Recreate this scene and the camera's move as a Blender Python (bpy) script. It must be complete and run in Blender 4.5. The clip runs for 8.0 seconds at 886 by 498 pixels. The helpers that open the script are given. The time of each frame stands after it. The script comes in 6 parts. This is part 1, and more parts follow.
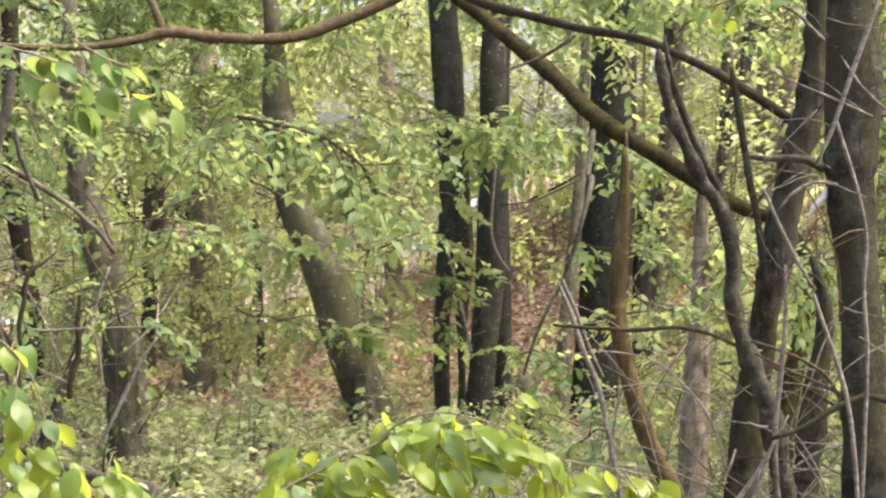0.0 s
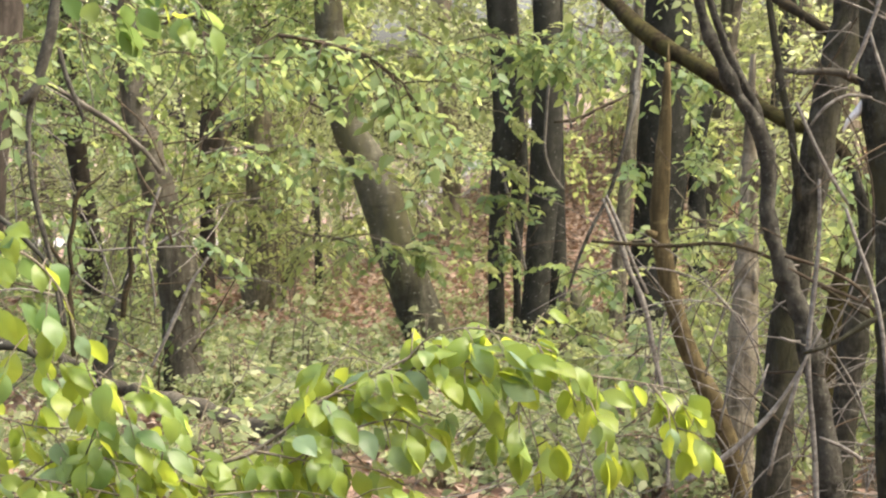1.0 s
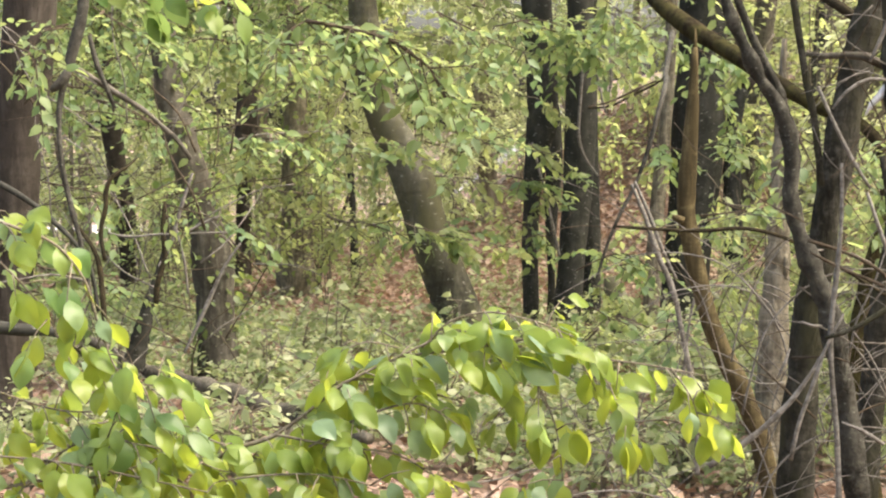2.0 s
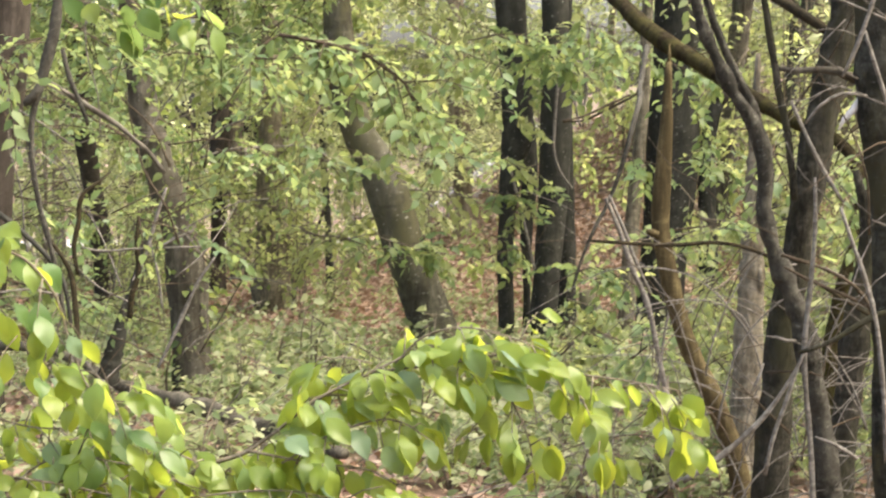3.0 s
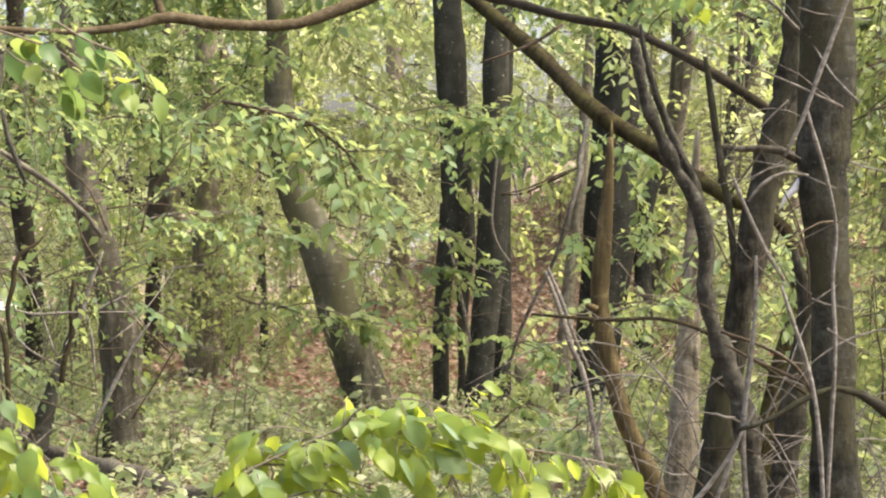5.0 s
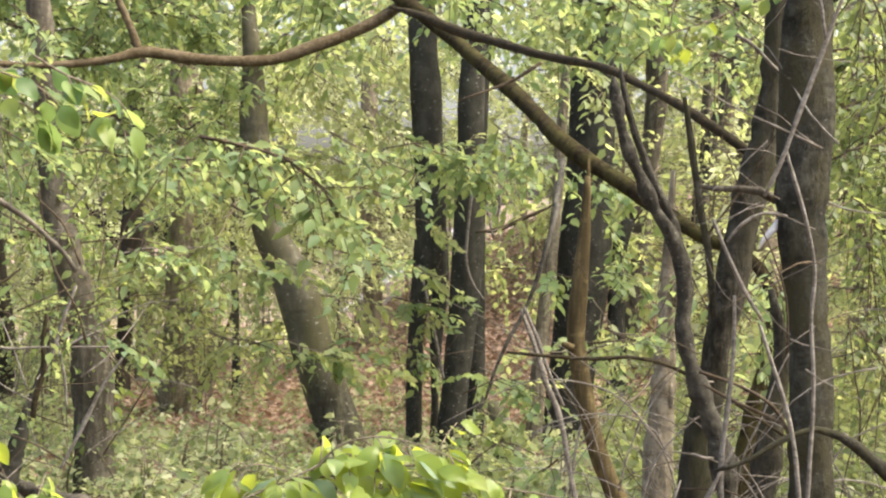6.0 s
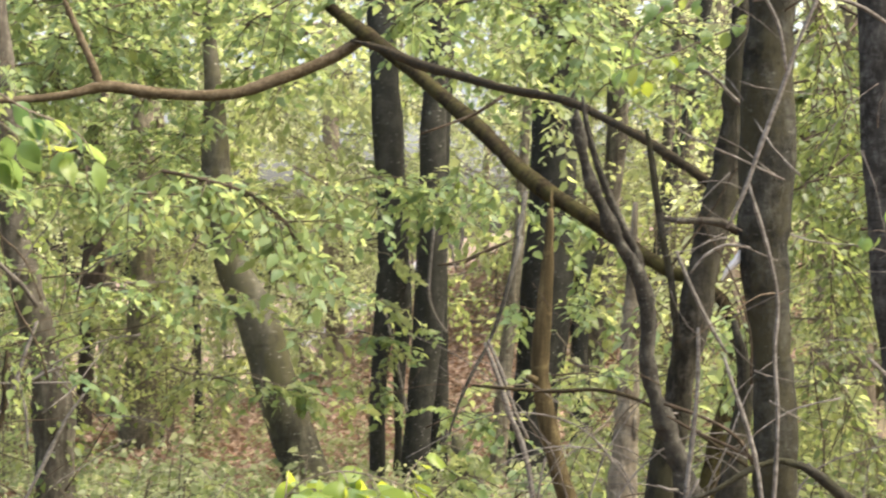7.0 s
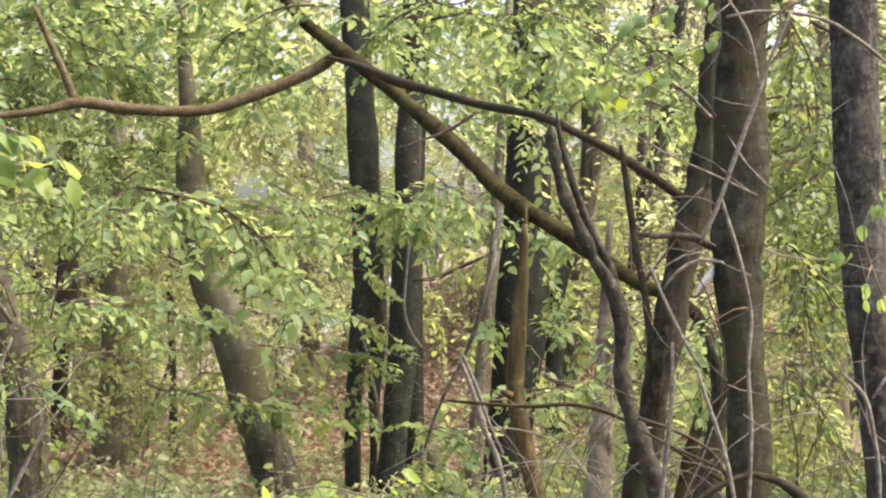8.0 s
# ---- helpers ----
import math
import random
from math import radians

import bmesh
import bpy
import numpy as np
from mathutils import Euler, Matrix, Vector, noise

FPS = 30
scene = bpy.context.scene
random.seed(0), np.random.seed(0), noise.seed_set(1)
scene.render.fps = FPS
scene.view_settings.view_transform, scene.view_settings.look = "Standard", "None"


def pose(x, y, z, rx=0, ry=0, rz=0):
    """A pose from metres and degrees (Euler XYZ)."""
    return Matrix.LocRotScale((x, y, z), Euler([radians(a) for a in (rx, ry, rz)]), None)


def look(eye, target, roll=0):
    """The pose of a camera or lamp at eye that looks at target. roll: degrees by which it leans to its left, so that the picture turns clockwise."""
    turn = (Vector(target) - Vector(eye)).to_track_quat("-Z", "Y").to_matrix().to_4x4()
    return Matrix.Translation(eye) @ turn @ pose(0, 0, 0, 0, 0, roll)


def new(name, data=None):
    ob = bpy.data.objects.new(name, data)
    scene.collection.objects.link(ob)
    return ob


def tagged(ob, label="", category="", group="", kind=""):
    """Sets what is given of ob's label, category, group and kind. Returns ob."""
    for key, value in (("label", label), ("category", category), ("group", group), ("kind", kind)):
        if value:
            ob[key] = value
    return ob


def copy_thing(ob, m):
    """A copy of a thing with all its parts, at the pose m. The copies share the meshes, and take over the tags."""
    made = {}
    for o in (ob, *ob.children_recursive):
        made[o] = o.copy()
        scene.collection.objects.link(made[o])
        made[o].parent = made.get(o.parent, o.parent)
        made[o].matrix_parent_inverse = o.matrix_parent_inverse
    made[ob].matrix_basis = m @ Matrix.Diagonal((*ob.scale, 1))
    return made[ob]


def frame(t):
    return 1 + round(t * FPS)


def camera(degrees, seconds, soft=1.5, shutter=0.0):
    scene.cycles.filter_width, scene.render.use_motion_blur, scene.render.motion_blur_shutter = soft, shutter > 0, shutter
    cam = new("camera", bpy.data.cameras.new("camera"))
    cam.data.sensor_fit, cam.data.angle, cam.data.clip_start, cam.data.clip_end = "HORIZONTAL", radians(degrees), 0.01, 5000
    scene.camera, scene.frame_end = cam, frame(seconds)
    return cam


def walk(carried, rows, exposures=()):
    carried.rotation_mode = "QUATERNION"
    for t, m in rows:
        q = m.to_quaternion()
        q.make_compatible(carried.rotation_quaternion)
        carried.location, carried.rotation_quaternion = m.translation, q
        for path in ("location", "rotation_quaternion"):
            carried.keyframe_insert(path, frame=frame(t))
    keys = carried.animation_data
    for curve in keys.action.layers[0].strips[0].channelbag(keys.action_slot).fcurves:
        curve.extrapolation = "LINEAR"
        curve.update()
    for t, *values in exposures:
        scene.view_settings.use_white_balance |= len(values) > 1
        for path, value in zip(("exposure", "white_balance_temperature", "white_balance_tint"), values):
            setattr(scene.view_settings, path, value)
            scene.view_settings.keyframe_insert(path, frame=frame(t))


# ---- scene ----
# ---- camera ----
cam = camera(28.0, 8.0, soft=2.15, shutter=0.5)
PATH = [
    (0, (-0.072, -0.002, 1.607), (0.140, 3.992, 1.543), -0.28),
    (0.5, (-0.034, 0.001, 1.603), (0.084, 3.997, 1.477), -0.50),
    (1, (-0.013, -0.009, 1.601), (0.055, 3.983, 1.357), -0.69),
    (1.5, (0.008, -0.015, 1.597), (0.012, 3.977, 1.335), -0.72),
    (1.7, (0.014, -0.018, 1.597), (-0.007, 3.973, 1.324), -0.80),
    (2.8, (0.026, -0.007, 1.599), (0.025, 3.985, 1.335), -0.92),
    (3, (0.025, -0.006, 1.599), (0.059, 3.987, 1.356), -0.81),
    (3.5, (0.024, 0.001, 1.599), (0.093, 3.997, 1.422), -0.33),
    (4, (0.016, -0.004, 1.599), (0.176, 3.991, 1.463), -0.06),
    (5.3, (0.008, 0.007, 1.598), (0.211, 4.001, 1.533), 0.81),
    (5.5, (0.004, 0.008, 1.599), (0.237, 4.001, 1.550), 0.94),
    (6, (-0.000, 0.014, 1.600), (0.243, 4.006, 1.599), 0.94),
    (6.5, (-0.002, 0.017, 1.600), (0.241, 4.009, 1.636), 0.80),
    (7, (-0.003, 0.016, 1.601), (0.324, 4.002, 1.675), 0.60),
    (7.5, (-0.000, 0.008, 1.600), (0.403, 3.986, 1.704), 0.53),
    (8, (-0.003, 0.007, 1.600), (0.379, 3.987, 1.710), 0.50),
]
walk(cam, [(t, look(eye, target, roll)) for t, eye, target, roll in PATH])

# ---- world and sun ----
SUN_TURN, SUN_UP = 98.0, 55.0
world = bpy.data.worlds.new("sky")
scene.world = world
world.use_nodes = True
wn, wl = world.node_tree.nodes, world.node_tree.links
sky = wn.new("ShaderNodeTexSky")
sky.sky_type = "NISHITA"
sky.sun_disc = False
sky.sun_elevation = radians(SUN_UP)
sky.sun_rotation = radians(SUN_TURN)
sky.dust_density = 9.2
sky.air_density = 1.0
wn["Background"].inputs["Strength"].default_value = 0.15
wl.new(sky.outputs[0], wn["Background"].inputs["Color"])
sun = new("sun", bpy.data.lights.new("sun", "SUN"))
sun.data.energy = 0.6
sun.data.angle = radians(40)
sun.data.color = (1.0, 0.96, 0.89)
a, e = radians(SUN_TURN), radians(SUN_UP)
sun.matrix_world = look((math.sin(a) * math.cos(e) * 30, math.cos(a) * math.cos(e) * 30, math.sin(e) * 30), (0, 0, 0))
scene.view_settings.exposure = 2.46


# ---- materials ----
def nodes_of(name):
    m = bpy.data.materials.new(name)
    m.use_nodes = True
    return m, m.node_tree.nodes, m.node_tree.links, m.node_tree.nodes["Principled BSDF"]


def ramp(n, l, source, stops):
    r = n.new("ShaderNodeValToRGB")
    while len(r.color_ramp.elements) < len(stops):
        r.color_ramp.elements.new(0.5)
    for el, (at, col) in zip(r.color_ramp.elements, stops):
        el.position, el.color = at, (*col, 1)
    l.new(source, r.inputs[0])
    return r.outputs[0]


def noise_tex(n, l, scale, stretch=(1, 1, 1), detail=6, rough=0.6):
    co, mp, tx = n.new("ShaderNodeTexCoord"), n.new("ShaderNodeMapping"), n.new("ShaderNodeTexNoise")
    mp.inputs["Scale"].default_value = stretch
    tx.inputs["Scale"].default_value, tx.inputs["Detail"].default_value, tx.inputs["Roughness"].default_value = scale, detail, rough
    l.new(co.outputs["Object"], mp.inputs[0])
    l.new(mp.outputs[0], tx.inputs["Vector"])
    return tx.outputs["Fac"]


def mix(n, l, fac, one, two):
    x = n.new("ShaderNodeMixRGB")
    if isinstance(fac, float):
        x.inputs[0].default_value = fac
    else:
        l.new(fac, x.inputs[0])
    for k, v in ((1, one), (2, two)):
        if isinstance(v, tuple):
            x.inputs[k].default_value = (*v, 1)
        else:
            l.new(v, x.inputs[k])
    return x.outputs[0]


def bark(name, dark, mid, light, scale=22, stretch=(1, 1, 0.2), moss=None, bump=0.7, spots=0.0, rings=0.5):
    m, n, l, p = nodes_of(name)
    grain = noise_tex(n, l, scale, stretch, 9, 0.72)
    col = ramp(n, l, grain, [(0.36, dark), (0.5, mid), (0.64, light)])
    broad = noise_tex(n, l, scale * 0.16, (1, 1, 0.5), 4, 0.6)
    col = mix(n, l, ramp(n, l, broad, [(0.44, (0, 0, 0)), (0.6, (0.75, 0.75, 0.75))]), col, mix(n, l, 0.5, col, light))
    blotch = noise_tex(n, l, scale * 0.45, (1, 1, 1.5), 5, 0.7)
    col = mix(n, l, ramp(n, l, blotch, [(0.52, (0, 0, 0)), (0.6, (0.6, 0.6, 0.6))]), col, mix(n, l, 0.5, dark, mid))
    col = mix(n, l, ramp(n, l, blotch, [(0.36, (0.7, 0.7, 0.7)), (0.44, (0, 0, 0))]), col, light)
    cracks = noise_tex(n, l, scale * 0.9, (0.35, 0.35, 1.6), 3, 0.5)
    col = mix(n, l, ramp(n, l, cracks, [(0.56, (0, 0, 0)), (0.66, (rings, rings, rings))]), col, dark)
    if moss:
        spread = noise_tex(n, l, scale * 0.25, (1, 1, 0.5), 6, 0.75)
        col = mix(n, l, ramp(n, l, spread, [(0.46, (0, 0, 0)), (0.6, (1, 1, 1))]), col, moss)
    if spots:
        patch = noise_tex(n, l, scale * 1.7, (1, 1, 2.2), 2)
        col = mix(n, l, ramp(n, l, patch, [(0.67, (0, 0, 0)), (0.72, (spots, spots, spots))]), col, (0.42, 0.42, 0.36))
    l.new(col, p.inputs["Base Color"])
    p.inputs["Roughness"].default_value = 0.9
    p.inputs["Specular IOR Level"].default_value = 0.04
    b = n.new("ShaderNodeBump")
    b.inputs["Strength"].default_value, b.inputs["Distance"].default_value = bump, 0.4 / scale
    l.new(grain, b.inputs["Height"])
    l.new(b.outputs[0], p.inputs["Normal"])
    return m


def leaf_material(name, shades, glow, through_share=0.5, rough=0.42, veins=False, own=False):
    """Thin leaves: a glossy upper skin over a body that lets light through."""
    m, n, l, p = nodes_of(name)
    if own:
        rnd = n.new("ShaderNodeObjectInfo").outputs["Random"]
    else:
        rnd = n.new("ShaderNodeNewGeometry").outputs["Random Per Island"]
    col = ramp(n, l, rnd, [(k / (len(shades) - 1), c) for k, c in enumerate(shades)])
    back = ramp(n, l, rnd, [(k / (len(glow) - 1), c) for k, c in enumerate(glow)])
    if veins:
        co, sp = n.new("ShaderNodeTexCoord"), n.new("ShaderNodeSeparateXYZ")
        l.new(co.outputs["Object"], sp.inputs[0])
        ab = n.new("ShaderNodeMath")
        ab.operation = "ABSOLUTE"
        l.new(sp.outputs["X"], ab.inputs[0])
        su = n.new("ShaderNodeMath")
        su.operation = "MULTIPLY_ADD"
        su.inputs[1].default_value = -0.75
        l.new(ab.outputs[0], su.inputs[0])
        l.new(sp.outputs["Y"], su.inputs[2])
        wv = n.new("ShaderNodeMath")
        wv.operation = "MULTIPLY"
        wv.inputs[1].default_value = 62.0
        l.new(su.outputs[0], wv.inputs[0])
        sn = n.new("ShaderNodeMath")
        sn.operation = "SINE"
        l.new(wv.outputs[0], sn.inputs[0])
        line = ramp(n, l, sn.outputs[0], [(0.0, (0.76, 0.76, 0.76)), (0.8, (1, 1, 1))])
        mu = n.new("ShaderNodeMixRGB")
        mu.blend_type = "MULTIPLY"
        mu.inputs[0].default_value = 0.7
        l.new(back, mu.inputs[1])
        l.new(line, mu.inputs[2])
        back = mu.outputs[0]
        b = n.new("ShaderNodeBump")
        b.inputs["Strength"].default_value, b.inputs["Distance"].default_value = 0.75, 0.0045
        l.new(sn.outputs[0], b.inputs["Height"])
        l.new(b.outputs[0], p.inputs["Normal"])
    l.new(col, p.inputs["Base Color"])
    p.inputs["Roughness"].default_value = rough
    p.inputs["Specular IOR Level"].default_value = 0.3 if own else 0.22
    tr, ms = n.new("ShaderNodeBsdfTranslucent"), n.new("ShaderNodeMixShader")
    l.new(back, tr.inputs["Color"])
    ms.inputs[0].default_value = through_share
    l.new(p.outputs[0], ms.inputs[1])
    l.new(tr.outputs[0], ms.inputs[2])
    l.new(ms.outputs[0], n["Material Output"].inputs["Surface"])
    return m


DARK_BARK = bark("dark_tree_bark", (0.02196, 0.02141, 0.01757), (0.03184, 0.03129, 0.0258), (0.0527, 0.05161, 0.04172), scale=18, stretch=(1, 1, 0.5), bump=0.3, spots=0.45, rings=0.15)
BROWN_BARK = bark("brown_bark", (0.02, 0.0165, 0.013), (0.036, 0.030, 0.024), (0.062, 0.053, 0.042), rings=0.2)
NEAR_BROWN = bark("dark_brown_bark", (0.00976, 0.00915, 0.00671), (0.02562, 0.02379, 0.01769), (0.07076, 0.0671, 0.05124), scale=42, stretch=(1, 1, 0.35), bump=1.6, rings=0.35, moss=(0.042, 0.041, 0.024))
NEAR_GREY = bark("grey_brown_bark", (0.01098, 0.01098, 0.00915), (0.0305, 0.02989, 0.02379), (0.08784, 0.08784, 0.06954), scale=34, stretch=(1, 1, 0.6), bump=1.8, spots=0.15, rings=0.5, moss=(0.056, 0.053, 0.031))
GREY_BARK = bark("grey_bark", (0.028, 0.025, 0.019), (0.062, 0.056, 0.042), (0.125, 0.114, 0.088), spots=0.4, rings=0.25)
MOSSY_BARK = bark("mossy_grey_bark", (0.031, 0.029, 0.021), (0.067, 0.063, 0.045), (0.128, 0.122, 0.089), scale=14, stretch=(1, 1, 0.4), moss=(0.078, 0.074, 0.04), spots=0.6, bump=0.4)
PALE_BARK = bark("pale_fissured_bark", (0.05, 0.043, 0.030), (0.135, 0.118, 0.085), (0.26, 0.232, 0.17), scale=45, stretch=(1, 1, 0.12), bump=1.2, rings=0.25)
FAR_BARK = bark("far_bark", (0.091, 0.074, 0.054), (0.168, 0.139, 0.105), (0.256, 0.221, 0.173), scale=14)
LIMB_BARK = bark("mossy_limb_bark", (0.007, 0.005, 0.002), (0.018, 0.013, 0.006), (0.033, 0.027, 0.013), scale=34, stretch=(1, 1, 1), moss=(0.04, 0.036, 0.012), bump=1.0)
RUSSET_BARK = bark("russet_limb_bark", (0.034, 0.026, 0.014), (0.068, 0.053, 0.030), (0.112, 0.092, 0.060), scale=40, stretch=(1, 1, 1), bump=0.4)
BARE_WOOD = bark("bare_weathered_wood", (0.024, 0.019, 0.010), (0.052, 0.041, 0.02), (0.1, 0.08, 0.038), scale=50, stretch=(1, 1, 0.06), bump=0.6, rings=0.2)
BRANCH_BARK = bark("blackish_branch_bark", (0.0183, 0.01586, 0.01098), (0.0244, 0.02074, 0.0122), (0.04636, 0.0366, 0.01952), scale=60, stretch=(1, 1, 1), bump=0.8)
VINE_BARK = bark("grey_vine_bark", (0.055, 0.049, 0.04), (0.115, 0.105, 0.087), (0.2, 0.187, 0.16), scale=70, stretch=(1, 1, 1), bump=0.3)
TWIG_BARK = bark("twig_bark", (0.033, 0.026, 0.018), (0.055, 0.044, 0.029), (0.100, 0.079, 0.053), scale=80, stretch=(1, 1, 1), bump=0.2)
SHOOT_BARK = bark("young_shoot_bark", (0.064, 0.054, 0.036), (0.114, 0.097, 0.068), (0.184, 0.162, 0.118), scale=90, stretch=(1, 1, 1), bump=0.2)
PURPLE_BARK = bark("purple_grey_bark", (0.014, 0.013, 0.011), (0.035, 0.034, 0.029), (0.100, 0.100, 0.087), scale=50, stretch=(1, 1, 0.5), bump=1.0)
SNAG_BARK = bark("lichened_stem_bark", (0.01952, 0.0183, 0.01464), (0.04392, 0.04148, 0.03294), (0.0976, 0.09272, 0.0732), scale=44, stretch=(1, 1, 0.7), bump=1.5, spots=0.3, rings=0.3)
WHITE_WOOD = bark("white_peeled_wood", (0.214, 0.202, 0.178), (0.434, 0.422, 0.388), (0.614, 0.612, 0.578), scale=60, stretch=(1, 1, 0.2), bump=0.2)

# The last, bluish tone paints the sky's sheen on some leaves.
NEAR_LEAF = leaf_material("young_leaf", [(0.12, 0.18, 0.035), (0.15, 0.21, 0.04), (0.175, 0.23, 0.045), (0.14, 0.205, 0.07), (0.17, 0.25, 0.15)],
                          [(0.3282, 0.4025, 0.043), (0.3829, 0.4472, 0.0473), (0.4285, 0.4651, 0.0473), (0.3373, 0.4204, 0.0645), (0.2279, 0.313, 0.0946)], 0.57, 0.33, veins=True, own=True)
GREEN_LEAF = leaf_material("soft_green_leaf", [(0.0648, 0.122, 0.0338), (0.0972, 0.163, 0.045), (0.14, 0.194, 0.045)],
                           [(0.181, 0.278, 0.0709), (0.238, 0.332, 0.0866), (0.34, 0.396, 0.0788)], 0.48, 0.4, veins=True, own=True)
SPRAY_LEAF = leaf_material("spray_leaf", [(0.07175, 0.12, 0.048), (0.1025, 0.16, 0.054), (0.1435, 0.19, 0.06), (0.1025, 0.16, 0.09)],
                           [(0.2306, 0.305, 0.108), (0.2972, 0.365, 0.12), (0.3536, 0.395, 0.126), (0.2614, 0.345, 0.168)], 0.5, 0.42)
# Lighter than spray_leaf, so that sprays farther back look lit and hazy.
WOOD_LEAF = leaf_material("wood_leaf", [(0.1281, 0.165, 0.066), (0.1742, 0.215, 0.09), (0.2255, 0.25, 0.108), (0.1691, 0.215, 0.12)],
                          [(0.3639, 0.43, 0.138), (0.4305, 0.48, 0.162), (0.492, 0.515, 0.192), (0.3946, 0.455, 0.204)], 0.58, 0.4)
HERB_LEAF = leaf_material("herb_leaf", [(0.0816, 0.115, 0.05), (0.1326, 0.165, 0.075), (0.2244, 0.25, 0.13), (0.306, 0.32, 0.19)],
                          [(0.2652, 0.33, 0.11), (0.357, 0.41, 0.15), (0.4692, 0.5, 0.23), (0.5304, 0.54, 0.3)], 0.45, 0.4)
# Lighter copy of wood_leaf; distant light and haze go into the colour.
FAR_LEAF = leaf_material("haze_lightened_leaf", [(0.2255, 0.26, 0.132), (0.287, 0.32, 0.168), (0.3434, 0.365, 0.216)],
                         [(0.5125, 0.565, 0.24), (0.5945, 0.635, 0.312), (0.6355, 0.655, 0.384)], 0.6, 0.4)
# Darker copy of spray_leaf; the shade is in its colour.
SHADE_LEAF = leaf_material("shaded_leaf", [(0.0561, 0.085, 0.0345), (0.0816, 0.115, 0.04025), (0.1122, 0.145, 0.05175)],
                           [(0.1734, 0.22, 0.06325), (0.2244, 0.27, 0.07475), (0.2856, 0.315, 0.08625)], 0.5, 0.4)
IVY_LEAF = leaf_material("ivy_leaf", [(0.06, 0.09, 0.03), (0.1, 0.13, 0.045), (0.15, 0.18, 0.06)],
                         [(0.2, 0.28, 0.07), (0.3, 0.37, 0.09), (0.4, 0.43, 0.1)], 0.4, 0.35)
DRY_LEAF = leaf_material("dry_leaf", [(0.145, 0.095, 0.065), (0.27, 0.187, 0.13), (0.36, 0.27, 0.2), (0.245, 0.145, 0.095), (0.4, 0.325, 0.255)],
                         [(0.24, 0.13, 0.075), (0.34, 0.21, 0.135)], 0.2, 0.6)


def soil():
    m, n, l, p = nodes_of("forest_floor")
    fine = noise_tex(n, l, 16, (1, 1, 1), 8, 0.7)
    col = ramp(n, l, fine, [(0.3, (0.04, 0.026, 0.016)), (0.48, (0.125, 0.078, 0.05)), (0.6, (0.21, 0.13, 0.085)), (0.75, (0.29, 0.2, 0.135))])
    broad = noise_tex(n, l, 0.5, (1, 1, 1), 4)
    col = mix(n, l, ramp(n, l, broad, [(0.45, (0, 0, 0)), (0.62, (1, 1, 1))]), col, mix(n, l, 0.5, col, (0.09, 0.11, 0.04)))
    l.new(col, p.inputs["Base Color"])
    p.inputs["Roughness"].default_value = 0.95
    b = n.new("ShaderNodeBump")
    b.inputs["Strength"].default_value, b.inputs["Distance"].default_value = 0.8, 0.03
    l.new(fine, b.inputs["Height"])
    l.new(b.outputs[0], p.inputs["Normal"])
    return m


SOIL = soil()


# ---- shapes ----
def smooth(a, b, v):
    t = np.clip((v - a) / (b - a), 0, 1)
    return t * t * (3 - 2 * t)


def ground_z(x, y):
    """The forest floor: level near the camera, a leaf-strewn bank behind on one side, a slight hollow on the other."""
    z = 0.26 * smooth(1.0, 7.0, y)
    z = z + 1.7 * smooth(12.5, 24, y) * smooth(-0.8, 3.2, x)
    z = z - 0.4 * smooth(14, 26, y) * (1 - smooth(-2.0, 0.8, x))
    z = z + 1.2 * smooth(20, 40, y) * smooth(-0.5, 8, x)
    z = z + 0.04 * np.sin(1.7 * x + 0.6 * y) * np.cos(0.9 * y - 0.5 * x) + 0.02 * np.sin(4.1 * x + 1.3) * np.sin(3.7 * y)
    return z


def mesh_of(name, verts, faces, material, shade=True):
    me = bpy.data.meshes.new(name)
    me.from_pydata(verts, [], faces)
    if shade:
        me.polygons.foreach_set("use_smooth", [True] * len(me.polygons))
    me.materials.append(material)
    me.update()
    return me


def part(name, me, parent, label=""):
    ob = new(name, me)
    ob.parent = parent
    return tagged(ob, label) if label else ob


def thing(name, at, label, category, group="", kind=""):
    ob = new(name)
    ob.location = at
    return tagged(ob, label, category, group, kind)


def spline(pts, step):
    """Points and radii along a smooth line through the given ones, however unevenly they are spaced."""
    p = np.array(pts, float)
    d = np.maximum(np.linalg.norm(np.diff(p[:, :3], axis=0), axis=1), 1e-4)[:, None]
    v = np.diff(p, axis=0) / d
    m = np.vstack([v[:1], (v[:-1] * d[1:] + v[1:] * d[:-1]) / (d[:-1] + d[1:]), v[-1:]])
    out = []
    for k in range(len(d)):
        count = max(1, int(d[k, 0] / step))
        for t in np.arange(count) / count:
            out.append((2 * t ** 3 - 3 * t * t + 1) * p[k] + (t ** 3 - 2 * t * t + t) * d[k] * m[k] + (3 * t * t - 2 * t ** 3) * p[k + 1] + (t ** 3 - t * t) * d[k] * m[k + 1])
    out.append(p[-1])
    out = np.array(out)
    out[:, 3] = np.maximum(out[:, 3], 0.0008)
    return out


